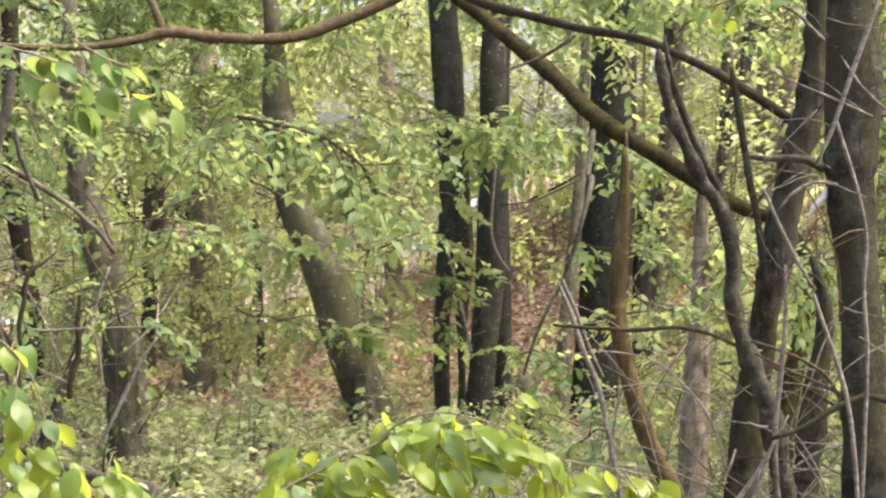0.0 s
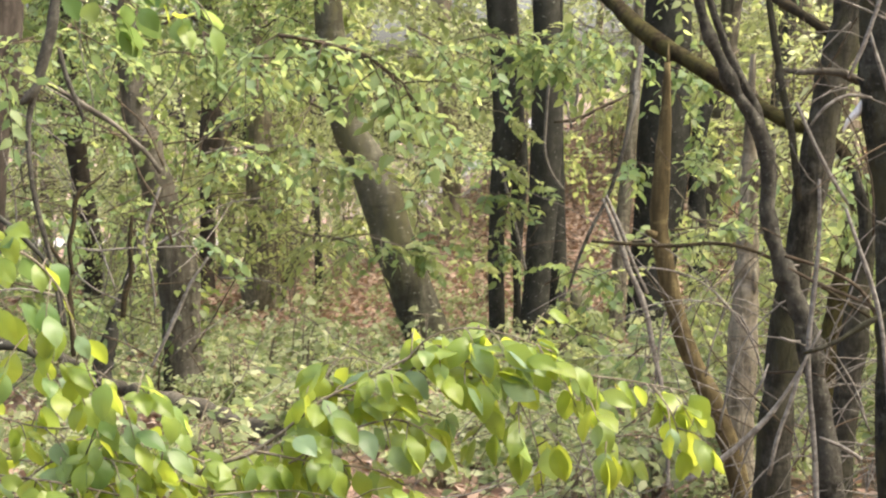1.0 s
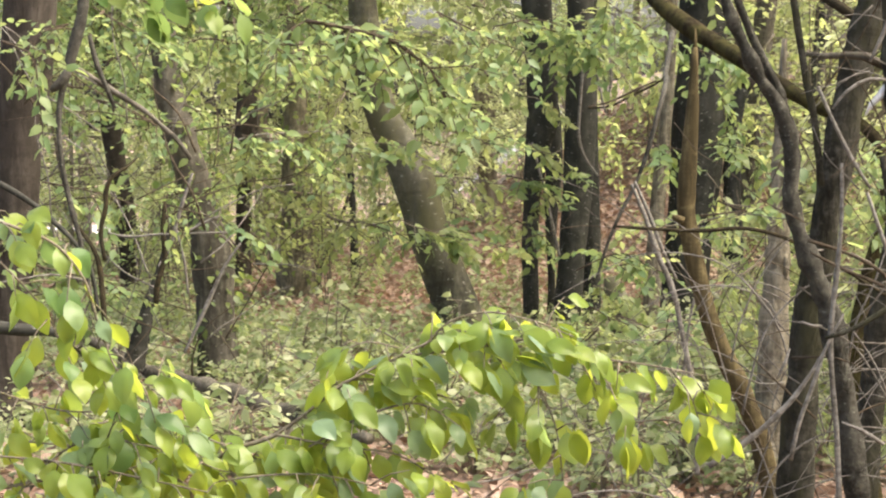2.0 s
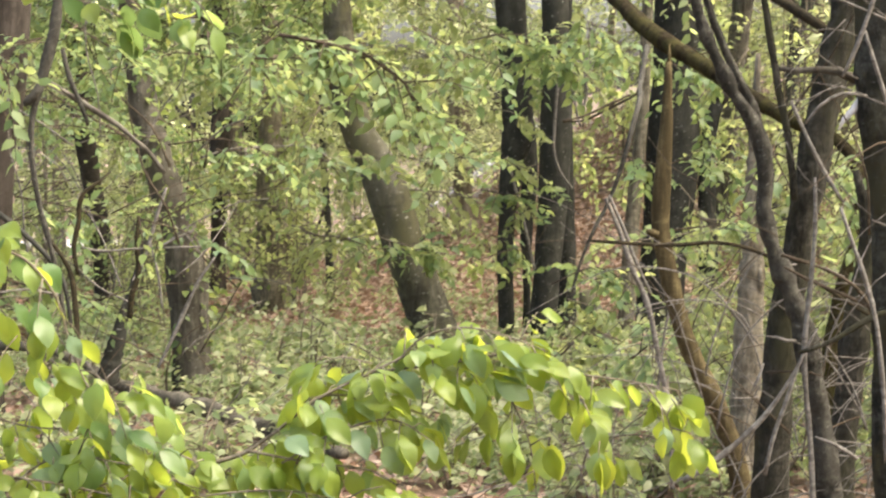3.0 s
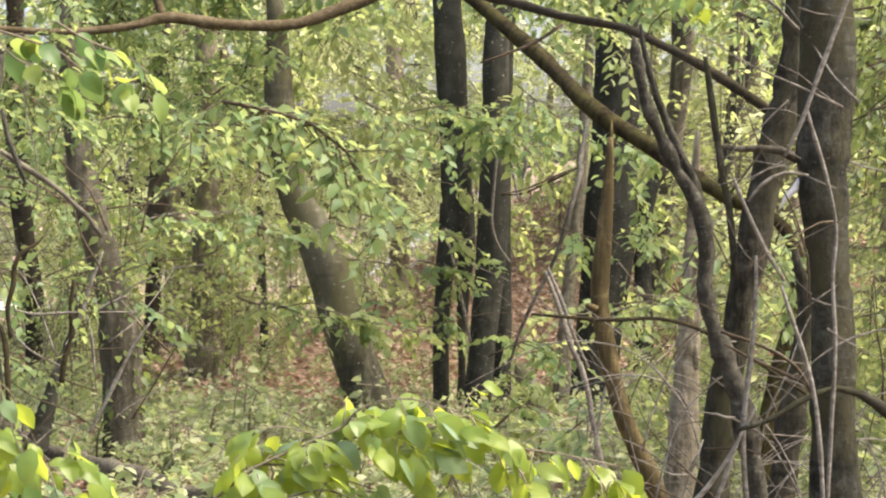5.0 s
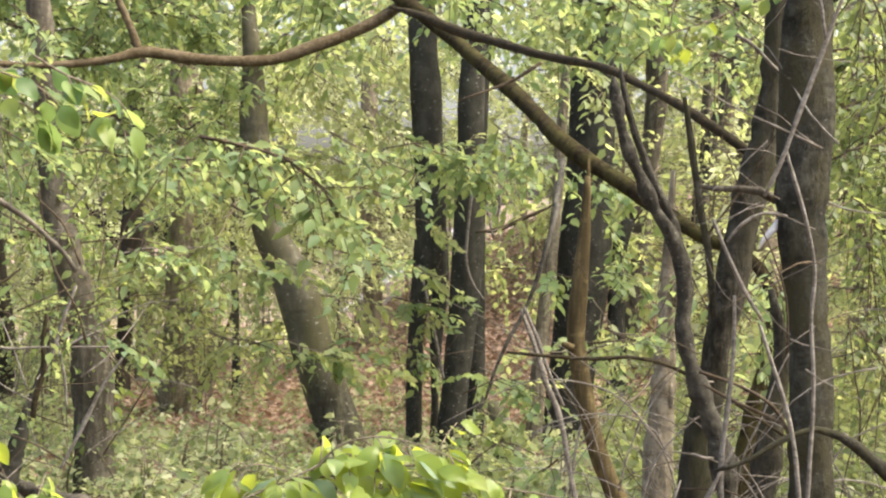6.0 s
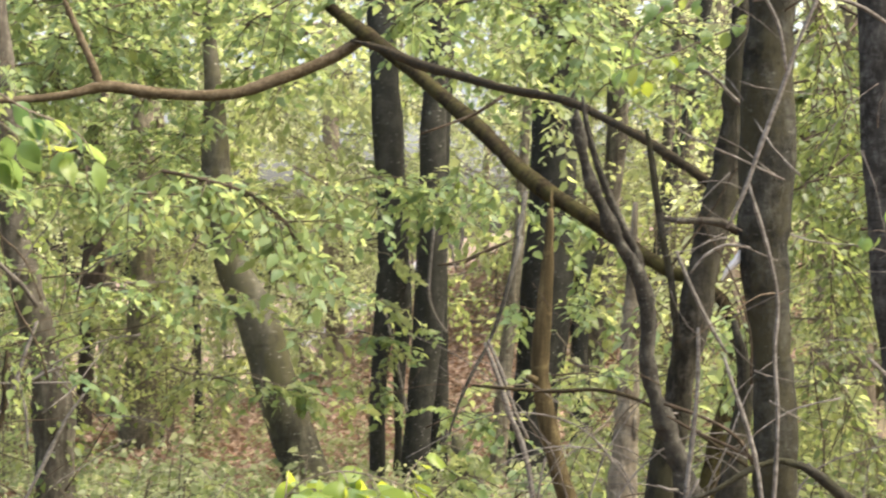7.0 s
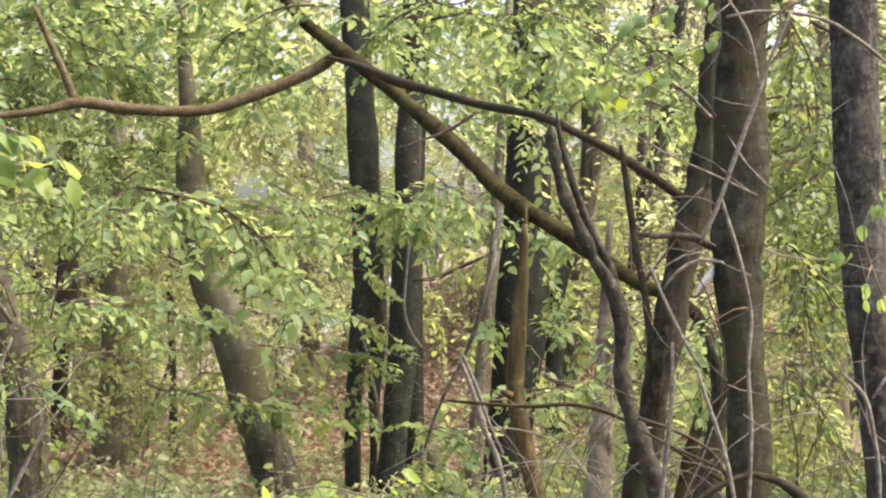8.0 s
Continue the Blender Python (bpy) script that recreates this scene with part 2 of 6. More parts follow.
def tube(pts, base=(0, 0, 0), sides=12, step=0.08, lumps=0.08, seed=0):
    """Vertices and faces of a round, slightly uneven stem."""
    s = spline(pts, step)
    base = np.array(base, float)
    along = np.gradient(s[:, :3], axis=0)
    along /= np.maximum(np.linalg.norm(along, axis=1), 1e-9)[:, None]
    ref = np.array([0.31, -0.93, 0.2])
    verts, faces = [], []
    for k in range(len(s)):
        u = np.cross(along[k], ref)
        u /= np.linalg.norm(u)
        v = np.cross(along[k], u)
        c, r = s[k, :3], s[k, 3]
        for j in range(sides):
            w = 2 * math.pi * j / sides
            way = math.cos(w) * u + math.sin(w) * v
            q = c + way * r
            swell = 1 + lumps * 2 * noise.noise(Vector((*(q * (0.35 / max(r, 0.01)) * 0.6), ))+ Vector((seed * 3.1, 0, 0)))
            verts.append(tuple(c + way * r * swell - base))
    for k in range(len(s) - 1):
        for j in range(sides):
            i, h = k * sides, (j + 1) % sides
            faces.append((i + j, i + h, i + sides + h, i + sides + j))
    top = (len(s) - 1) * sides
    faces.append(tuple(range(top, top + sides)))
    faces.append(tuple(reversed(range(sides))))
    return verts, faces


def joined(*pieces):
    verts, faces = [], []
    for v, f in pieces:
        o = len(verts)
        verts += v
        faces += [tuple(i + o for i in one) for one in f]
    return verts, faces


SMALL = (np.array([(0, 0, 0), (-0.32, 0.42, 0.07), (0, 1.05, -0.1), (0.32, 0.42, 0.07)]), [(0, 2, 1), (0, 3, 2)])
MEDIUM = (np.array([(0, 0, 0), (-0.29, 0.32, 0.06), (-0.23, 0.68, 0.03), (0, 1.05, -0.16), (0.23, 0.68, 0.03), (0.29, 0.32, 0.06), (0, 0.5, 0.0)]),
          [(0, 6, 1), (1, 6, 2), (2, 6, 3), (3, 6, 4), (4, 6, 5), (5, 6, 0)])


def unit(v):
    return v / np.maximum(np.linalg.norm(v, axis=-1, keepdims=True), 1e-9)


def leaf_mesh(name, at, way, up, size, material, shape=SMALL):
    """One mesh of many leaves: base points, axes, upper sides and lengths."""
    form, tris = shape
    at, way, size = np.asarray(at, float), unit(np.asarray(way, float)), np.asarray(size, float)
    side = unit(np.cross(way, np.asarray(up, float)))
    nor = np.cross(side, way)
    v = at[:, None] + size[:, None, None] * (form[None, :, 0:1] * side[:, None] + form[None, :, 1:2] * way[:, None] + form[None, :, 2:3] * nor[:, None])
    n, k, f = len(at), len(form), np.array(tris)
    idx = (f[None] + (np.arange(n) * k)[:, None, None]).reshape(-1)
    me = bpy.data.meshes.new(name)
    me.vertices.add(n * k)
    me.vertices.foreach_set("co", v.reshape(-1))
    me.loops.add(len(idx))
    me.loops.foreach_set("vertex_index", idx.astype(np.int32))
    me.polygons.add(len(idx) // 3)
    me.polygons.foreach_set("loop_start", np.arange(0, len(idx), 3, dtype=np.int32))
    me.polygons.foreach_set("use_smooth", np.ones(len(idx) // 3, dtype=bool))
    me.materials.append(material)
    me.update(calc_edges=True)
    me.validate()
    return me


def plate_leaves(rng, starts, ways, lengths, per_metre, size, spread=0.22, droop=0.25, tilt=0.42):
    """Leaves set in flat layers along side branches; returns base points, axes, upper sides, sizes."""
    at, way, up, big = [], [], [], []
    for p, d, length in zip(starts, ways, lengths):
        n = max(3, int(per_metre * length))
        s = rng.random(n) ** 0.7
        side = np.cross(d, (0, 0, 1))
        side = side / max(np.linalg.norm(side), 1e-6)
        off = (rng.random(n) - 0.5) * 2 * spread * length * (1.15 - 0.7 * s)
        q = p + d * (s * length)[:, None] + side * off[:, None]
        q[:, 2] += -droop * length * s * s + rng.normal(0, 0.03 + 0.02 * length, n)
        at.append(q)
        way.append(unit(d * 0.6 + side * np.sign(off)[:, None] * 0.7 + rng.normal(0, 0.35, (n, 3)) + (0, 0, -0.35)))
        up.append(np.array((0, 0, 1.0)) + rng.normal(0, tilt, (n, 3)))
        big.append(size * (0.65 + 0.6 * rng.random(n)))
    return np.concatenate(at), np.concatenate(way), np.concatenate(up), np.concatenate(big)


def boughs(rng, count, low, high, reach, rise=0.25):
    """Side branches round an upright axis."""
    z = low + (high - low) * rng.random(count)
    w = rng.random(count) * 2 * math.pi
    starts = np.stack([0 * z, 0 * z, z], 1)
    ways = unit(np.stack([np.cos(w), np.sin(w), rise + 0.35 * rng.normal(0, 1, count)], 1))
    lengths = reach * (0.45 + 0.55 * rng.random(count)) * (1.1 - 0.5 * (z - low) / max(high - low, 0.1))
    return starts, ways, lengths


def bough_tubes(starts, ways, lengths, droop, radius):
    return joined(*[tube([(*p, radius), (*(p + d * l * 0.5 - np.array((0, 0, droop * l * 0.25))), radius * 0.6), (*(p + d * l - np.array((0, 0, droop * l))), radius * 0.2)],
                         sides=4, step=0.5, lumps=0) for p, d, l in zip(starts, ways, lengths)])


# ---- ground ----
def ground():
    xs = np.concatenate([[-900, -300, -120, -60, -35], np.arange(-20, 20.01, 0.4), [35, 60, 120, 300, 900]])
    ys = np.concatenate([[-900, -300, -100, -40, -20], np.arange(-10, 40.01, 0.4), [50, 65, 90, 140, 300, 1500]])
    gx, gy = np.meshgrid(xs, ys)
    gz = ground_z(gx, gy)
    verts = np.stack([gx, gy, gz], -1).reshape(-1, 3)
    w = len(xs)
    faces = [(j * w + i, j * w + i + 1, (j + 1) * w + i + 1, (j + 1) * w + i) for j in range(len(ys) - 1) for i in range(w - 1)]
    ob = new("ground", mesh_of("ground", verts.tolist(), faces, SOIL))
    return tagged(ob, "forest floor of brown fallen leaves and soil rising to a bank", "ground", kind="structure")


ground()


def track():
    """A pale sandy track crossing the wood behind."""
    xs, ys = np.linspace(-14, 2.5, 34), np.linspace(0, 2.2, 5)
    verts, faces = [], []
    for j, v in enumerate(ys):
        for x in xs:
            y = 30.5 + v + 0.12 * x + 0.4 * math.sin(0.7 * x)
            verts.append((x, y, float(ground_z(x, y)) + 0.03))
    w = len(xs)
    for j in range(len(ys) - 1):
        for i in range(w - 1):
            faces.append((j * w + i, j * w + i + 1, (j + 1) * w + i + 1, (j + 1) * w + i))
    m, n, l, p = nodes_of("pale_sand")
    l.new(ramp(n, l, noise_tex(n, l, 6.0), [(0.35, (0.24, 0.23, 0.2)), (0.65, (0.38, 0.36, 0.33))]), p.inputs["Base Color"])
    p.inputs["Roughness"].default_value = 0.95
    tagged(new("path", mesh_of("path", verts, faces, m)), "pale sandy track glimpsed between the trunks", "path", kind="structure")


track()


# ---- crowns shared by the trees ----
def crown_set(seed, count, low, high, reach, per_metre, size, material=WOOD_LEAF, shape=SMALL):
    rng = np.random.default_rng(seed)
    b = boughs(rng, count, low, high, reach)
    leaves = leaf_mesh("crown", *plate_leaves(rng, *b, per_metre, size), material, shape)
    # Limb colour kept pale to brighten the dark background.
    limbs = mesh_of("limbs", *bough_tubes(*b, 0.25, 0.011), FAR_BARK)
    return leaves, limbs


# High crowns lie unseen above the view, added to shade what stands below.
HIGH_CROWNS = [crown_set(10 + k, 9, 6.4, 9.0, 2.0, 8, 0.09) for k in range(3)]
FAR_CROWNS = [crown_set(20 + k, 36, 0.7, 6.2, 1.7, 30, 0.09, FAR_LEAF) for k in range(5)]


def add_crown(tree, top, number, turn=0.0, scale=1.0):
    leaves, limbs = HIGH_CROWNS[number % len(HIGH_CROWNS)]
    for name, me in (("crown", leaves), ("branchwork", limbs)):
        ob = tagged(part(name, me, tree), kind="stuff")
        ob.location = (top[0], top[1], 0)
        ob.rotation_euler = (0, 0, turn)
        ob.scale = (scale, scale, scale)


def rooted(pts, flare=1.5, high=7.0):
    """Carries a stem down into the ground and on up to its crown."""
    x, y, z, r = pts[0]
    g = float(ground_z(x, y))
    slope = np.clip((pts[0][0] - pts[1][0]) / max(pts[1][2] - pts[0][2], 0.05), -0.5, 0.5) * 0.6
    low = [(x + slope * (z - h), y, h, r * f) for h, f in ((g - 0.12, flare * 1.1), (g + 0.08, flare * 0.95), (g + 0.3, 1.06))]
    low = [p for p in low if p[2] < z - 0.12] or [(x, y, g - 0.12, r * flare)]
    if high:
        a, b = np.array(pts[-2]), np.array(pts[-1])
        d = unit(b[:3] - a[:3])
        up = [(*(b[:3] + d * k), b[3] * (1 - 0.09 * k)) for k in np.arange(1, max(1.1, (high - b[2])), 1.2)]
    else:
        up = []
    return low + list(pts) + up


def standing_tree(pts, material, label, number, name="tree", flare=1.35, high=7.0, sides=16, lumps=0.07, crown=True, step=0.08, extra=()):
    full = rooted(pts, flare, high)
    base = (full[0][0], full[0][1], float(ground_z(full[0][0], full[0][1])))
    t = thing(name, base, label, "tree", "trees of the wood")
    part("trunk", mesh_of("trunk", *tube(full, base, sides, step, lumps, number), material), t)
    for nm, p, mat, lab in extra:
        part(nm, mesh_of(nm, *tube(p, base, 10, 0.04, 0.1, number + 7), mat), t, lab)
    if crown:
        top = np.array(full[-1][:3]) - np.array(base)
        add_crown(t, top, number, number * 1.3)
    return t


# ---- trees behind, placed one by one ----
standing_tree([(-1.993, 8.000, 0.843, 0.0993), (-1.964, 8.000, 1.124, 0.0991), (-1.939, 8.000, 1.379, 0.1015), (-1.920, 8.000, 1.608, 0.1037), (-1.894, 8.000, 1.810, 0.1109), (-1.873, 8.000, 2.012, 0.1186), (-1.857, 8.000, 2.213, 0.1211), (-1.848, 8.000, 2.363, 0.1211)], BROWN_BARK, "dark reddish brown tree trunk behind hanging leaves", 1)
ivy_tree = standing_tree([(-1.215, 9.300, 0.376, 0.1107), (-1.230, 9.300, 0.609, 0.1079), (-1.239, 9.300, 0.843, 0.1049), (-1.260, 9.300, 1.076, 0.1011), (-1.301, 9.300, 1.251, 0.0960), (-1.353, 9.300, 1.425, 0.0898), (-1.402, 9.300, 1.600, 0.0820), (-1.442, 9.300, 1.774, 0.0778), (-1.459, 9.300, 1.949, 0.0756), (-1.473, 9.300, 2.124, 0.0727), (-1.494, 9.300, 2.358, 0.0697), (-1.521, 9.300, 2.591, 0.0667), (-1.548, 9.300, 2.824, 0.0638)], GREY_BARK, "grey-brown tree trunk grown over with ivy", 2, lumps=0.16)
standing_tree([(-2.352, 13.000, 0.279, 0.0827), (-2.359, 13.000, 0.820, 0.0794), (-2.429, 13.000, 1.359, 0.0761), (-2.496, 13.000, 1.978, 0.0728), (-2.501, 13.000, 2.592, 0.0694)], BROWN_BARK, "slim brown tree trunk among saplings", 3)
standing_tree([(-1.877, 16.000, 0.500, 0.0704), (-1.853, 16.000, 0.902, 0.0704), (-1.843, 16.000, 1.205, 0.0805), (-1.823, 16.000, 1.558, 0.0956), (-1.803, 16.000, 1.911, 0.0957), (-1.804, 16.000, 2.264, 0.0907), (-1.797, 16.000, 2.768, 0.0807), (-1.789, 16.000, 3.273, 0.0756)], BROWN_BARK, "slim dark tree trunk half hidden by leaves", 4)
ivy_d = standing_tree([(-1.223, 14.000, 0.112, 0.1676), (-1.220, 14.000, 0.465, 0.1543), (-1.203, 14.000, 0.818, 0.1367), (-1.197, 14.000, 1.259, 0.1236), (-1.195, 14.000, 1.701, 0.1060), (-1.192, 14.000, 2.143, 0.0972), (-1.208, 14.000, 2.584, 0.0927), (-1.223, 14.000, 3.026, 0.0883)], PALE_BARK, "pale brown tree trunk with yellowish ivy", 5, lumps=0.12)
standing_tree([(0.107, 11.000, 0.300, 0.1421), (0.048, 11.000, 0.474, 0.1415), (-0.002, 11.000, 0.613, 0.1404), (-0.067, 11.000, 0.786, 0.1374), (-0.129, 11.000, 0.960, 0.1332), (-0.173, 11.000, 1.133, 0.1339), (-0.228, 11.000, 1.307, 0.1283), (-0.293, 11.000, 1.480, 0.1165), (-0.375, 11.000, 1.618, 0.1084), (-0.443, 11.000, 1.826, 0.1028), (-0.481, 11.000, 2.034, 0.0983), (-0.510, 11.000, 2.346, 0.0902), (-0.516, 11.000, 2.520, 0.0765), (-0.527, 11.000, 2.764, 0.0590), (-0.551, 11.000, 3.007, 0.0468), (-0.560, 11.000, 3.112, 0.0416)], MOSSY_BARK, "leaning grey tree trunk with a mossy lit side", 6, lumps=0.05, flare=1.02)
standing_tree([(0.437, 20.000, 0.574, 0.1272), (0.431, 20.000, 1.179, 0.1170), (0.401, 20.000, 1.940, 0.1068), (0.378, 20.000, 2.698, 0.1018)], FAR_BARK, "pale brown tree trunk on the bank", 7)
standing_tree([(0.533, 11.500, 0.098, 0.0584), (0.529, 11.500, 0.390, 0.0548), (0.527, 11.500, 0.755, 0.0530), (0.531, 11.500, 0.974, 0.0511), (0.547, 11.500, 1.193, 0.0582), (0.570, 11.500, 1.376, 0.0722), (0.604, 11.500, 1.560, 0.0906), (0.619, 11.500, 1.743, 0.1024), (0.608, 11.500, 2.035, 0.0986), (0.590, 11.500, 2.291, 0.0986), (0.575, 11.500, 2.584, 0.0986), (0.553, 11.500, 2.840, 0.0948), (0.535, 11.500, 3.096, 0.0875), (0.513, 11.500, 3.315, 0.0838)], DARK_BARK, "thin dark tree trunk with a kink", 8)
standing_tree([(0.703, 12.200, 0.472, 0.0271), (0.703, 12.200, 0.744, 0.0310), (0.709, 12.200, 1.093, 0.0504), (0.729, 12.200, 1.325, 0.0582), (0.726, 12.200, 1.558, 0.0581), (0.698, 12.200, 1.868, 0.0503), (0.670, 12.200, 2.256, 0.0465), (0.649, 12.200, 2.644, 0.0427), (0.635, 12.200, 3.033, 0.0388), (0.623, 12.200, 3.344, 0.0349)], DARK_BARK, "thin blackish tree trunk behind another", 9)
standing_tree([(0.742, 11.300, 0.162, 0.0897), (0.756, 11.300, 0.449, 0.0860), (0.778, 11.300, 0.700, 0.0859), (0.800, 11.300, 0.952, 0.0895), (0.819, 11.300, 1.132, 0.0932), (0.837, 11.300, 1.420, 0.0970), (0.847, 11.300, 1.672, 0.0971), (0.848, 11.300, 1.924, 0.0936), (0.851, 11.300, 2.212, 0.0864), (0.853, 11.300, 2.572, 0.0828), (0.863, 11.300, 2.861, 0.0792), (0.871, 11.300, 3.077, 0.0756), (0.876, 11.300, 3.294, 0.0721)], DARK_BARK, "straight dark tree trunk with pale specks", 10, lumps=0.04)
standing_tree([(0.941, 11.700, 0.074, 0.0596), (0.939, 11.700, 0.446, 0.0596), (0.939, 11.700, 0.744, 0.0596), (0.939, 11.700, 1.042, 0.0596), (0.938, 11.700, 1.340, 0.0559), (0.942, 11.700, 1.638, 0.0484), (0.945, 11.700, 1.936, 0.0410), (0.952, 11.700, 2.235, 0.0373), (0.966, 11.700, 2.608, 0.0335), (0.983, 11.700, 2.982, 0.0298)], DARK_BARK, "thin dark tree trunk beside a thicker one", 11)
standing_tree([(1.572, 12.000, 0.039, 0.1529), (1.594, 12.000, 0.422, 0.1605), (1.620, 12.000, 0.728, 0.1641), (1.651, 12.000, 1.035, 0.1680), (1.678, 12.000, 1.342, 0.1722), (1.693, 12.000, 1.688, 0.1724), (1.715, 12.000, 2.072, 0.1610), (1.729, 12.000, 2.456, 0.1535), (1.731, 12.000, 2.840, 0.1498), (1.738, 12.000, 3.225, 0.1421), (1.743, 12.000, 3.418, 0.1383)], DARK_BARK, "thick dark tree trunk beside a pale one", 12, lumps=0.06, flare=1.1)
standing_tree([(3.235, 15.000, 2.690, 0.0604), (3.282, 15.000, 2.860, 0.0606), (3.337, 15.000, 3.078, 0.0660), (3.383, 15.000, 3.320, 0.0668), (3.418, 15.000, 3.611, 0.0623), (3.454, 15.000, 3.902, 0.0575)], DARK_BARK, "dark trunk leaning over the bank behind", 28, high=5.5, crown=False)
standing_tree([(1.330, 11.800, 0.064, 0.0564), (1.341, 11.800, 0.364, 0.0564), (1.360, 11.800, 0.665, 0.0526), (1.382, 11.800, 0.967, 0.0506), (1.412, 11.800, 1.268, 0.0469), (1.442, 11.800, 1.570, 0.0412), (1.472, 11.800, 1.872, 0.0376), (1.486, 11.800, 2.249, 0.0377), (1.505, 11.800, 2.551, 0.0339), (1.520, 11.800, 2.854, 0.0283), (1.535, 11.800, 3.156, 0.0226)], PALE_BARK, "slim pale grey trunk against a dark one", 29, crown=False, high=5.5)
standing_tree([(2.666, 16.000, 0.135, 0.1229), (2.676, 16.000, 0.544, 0.1125), (2.707, 16.000, 0.954, 0.0971), (2.742, 16.000, 1.467, 0.0920), (2.778, 16.000, 1.827, 0.0919), (2.842, 16.000, 2.495, 0.0919), (2.888, 16.000, 2.906, 0.0973), (2.898, 16.000, 3.369, 0.1027), (2.909, 16.000, 3.729, 0.0975), (2.915, 16.000, 4.038, 0.0924)], GREY_BARK, "grey tree trunk at the foot of the bank", 13)
standing_tree([(-0.846, 15.800, 0.198, 0.0523), (-0.855, 15.800, 0.577, 0.0362), (-0.868, 15.800, 1.031, 0.0322), (-0.890, 15.800, 1.483, 0.0281)], DARK_BARK, "thin dark sapling trunk on brown leaves", 14, high=4.0, crown=False)
standing_tree([(-1.055, 14.000, 0.203, 0.0249), (-1.038, 14.000, 0.428, 0.0214), (-0.935, 14.000, 0.695, 0.0178), (-0.842, 14.000, 0.918, 0.0142), (-0.772, 14.000, 1.140, 0.0107)], BROWN_BARK, "thin bent brown sapling", 15, high=0, crown=False, step=0.1, sides=8)
standing_tree([(1.190, 6.500, 0.633, 0.0581), (1.200, 6.500, 0.799, 0.0560), (1.207, 6.500, 0.924, 0.0519), (1.214, 6.500, 1.048, 0.0467), (1.219, 6.500, 1.173, 0.0405), (1.223, 6.500, 1.298, 0.0374), (1.226, 6.500, 1.423, 0.0322), (1.230, 6.500, 1.610, 0.0229), (1.234, 6.500, 1.756, 0.0156), (1.241, 6.500, 1.902, 0.0104)], PALE_BARK, "pale tree trunk with flaking fissured bark", 16, high=0, crown=False, step=0.02, lumps=0.13, name="dead_tree",
              extra=[("bark_flake", [(x, 6.5 - 0.035, z, 0.006), (x + 0.008, 6.5 - 0.046, z + 0.05, 0.011), (x + 0.004, 6.5 - 0.038, z + 0.11, 0.004)], PALE_BARK, "loose pale bark flake")
                     for x, z in ((1.175, 0.45), (1.214, 0.70), (1.189, 0.86), (1.232, 1.02), (1.205, 1.20), (1.245, 1.40))])
standing_tree([(1.106, 11.000, 0.300, 0.0979), (1.037, 11.000, 0.513, 0.0784), (1.003, 11.000, 0.655, 0.0420)], MOSSY_BARK, "dark mossy leaning stump among bushes", 17, high=0, crown=False, name="stump")

standing_tree([(4.471, 19.000, 1.948, 0.1528), (4.474, 19.000, 2.682, 0.1529), (4.479, 19.000, 3.294, 0.1468), (4.490, 19.000, 3.906, 0.1407), (4.500, 19.000, 4.519, 0.1346)], PALE_BARK, "broad pale tree trunk on top of the bank", 32, crown=False, high=6.5)
standing_tree([(3.260, 15.500, 2.874, 0.0547), (3.276, 15.500, 3.224, 0.0547), (3.303, 15.500, 3.523, 0.0496), (3.338, 15.500, 3.874, 0.0446)], GREY_BARK, "slim grey trunk beside a leaning one", 35, crown=False, high=6.5)

# ---- the clump close by ----
standing_tree([(0.756, 3.700, 1.063, 0.0365), (0.765, 3.700, 1.146, 0.0353), (0.771, 3.700, 1.216, 0.0351), (0.784, 3.700, 1.276, 0.0347), (0.796, 3.700, 1.335, 0.0304), (0.803, 3.700, 1.394, 0.0293), (0.812, 3.700, 1.453, 0.0302), (0.827, 3.700, 1.513, 0.0349), (0.836, 3.700, 1.572, 0.0350), (0.848, 3.700, 1.632, 0.0325), (0.861, 3.700, 1.691, 0.0313), (0.873, 3.700, 1.751, 0.0344), (0.893, 3.700, 1.810, 0.0312), (0.902, 3.700, 1.870, 0.0294), (0.911, 3.700, 1.929, 0.0272), (0.915, 3.700, 2.025, 0.0249), (0.921, 3.700, 2.096, 0.0237), (0.925, 3.700, 2.144, 0.0225)], NEAR_BROWN, "leaning dark brown trunk with a long side branch", 18, flare=1.1, sides=20, step=0.03, lumps=0.12, high=6.0,
              extra=[("branch", [(0.922, 3.720, 1.776, 0.0111), (0.848, 3.800, 1.846, 0.0113), (0.778, 3.950, 1.921, 0.0113), (0.731, 4.200, 1.991, 0.0106), (0.681, 4.500, 2.064, 0.0113), (0.567, 4.900, 2.138, 0.0123), (0.459, 5.300, 2.222, 0.0146), (0.378, 5.600, 2.285, 0.0167), (0.266, 5.900, 2.372, 0.0135), (0.174, 6.100, 2.425, 0.0056)], BRANCH_BARK, "long dark drooping branch"),
                     ("branch_stub", [(0.850, 3.400, 1.704, 0.0093), (0.815, 3.400, 1.721, 0.0087), (0.777, 3.400, 1.725, 0.0071), (0.733, 3.400, 1.723, 0.0065), (0.695, 3.400, 1.729, 0.0044)], GREY_BARK, "short grey broken branch"),
                     ("side_twig", [(0.565, 4.950, 2.123, 0.0050), (0.493, 4.950, 2.074, 0.0050), (0.414, 4.950, 2.041, 0.0038), (0.335, 4.950, 2.013, 0.0025)], TWIG_BARK, "thin forked twig")])
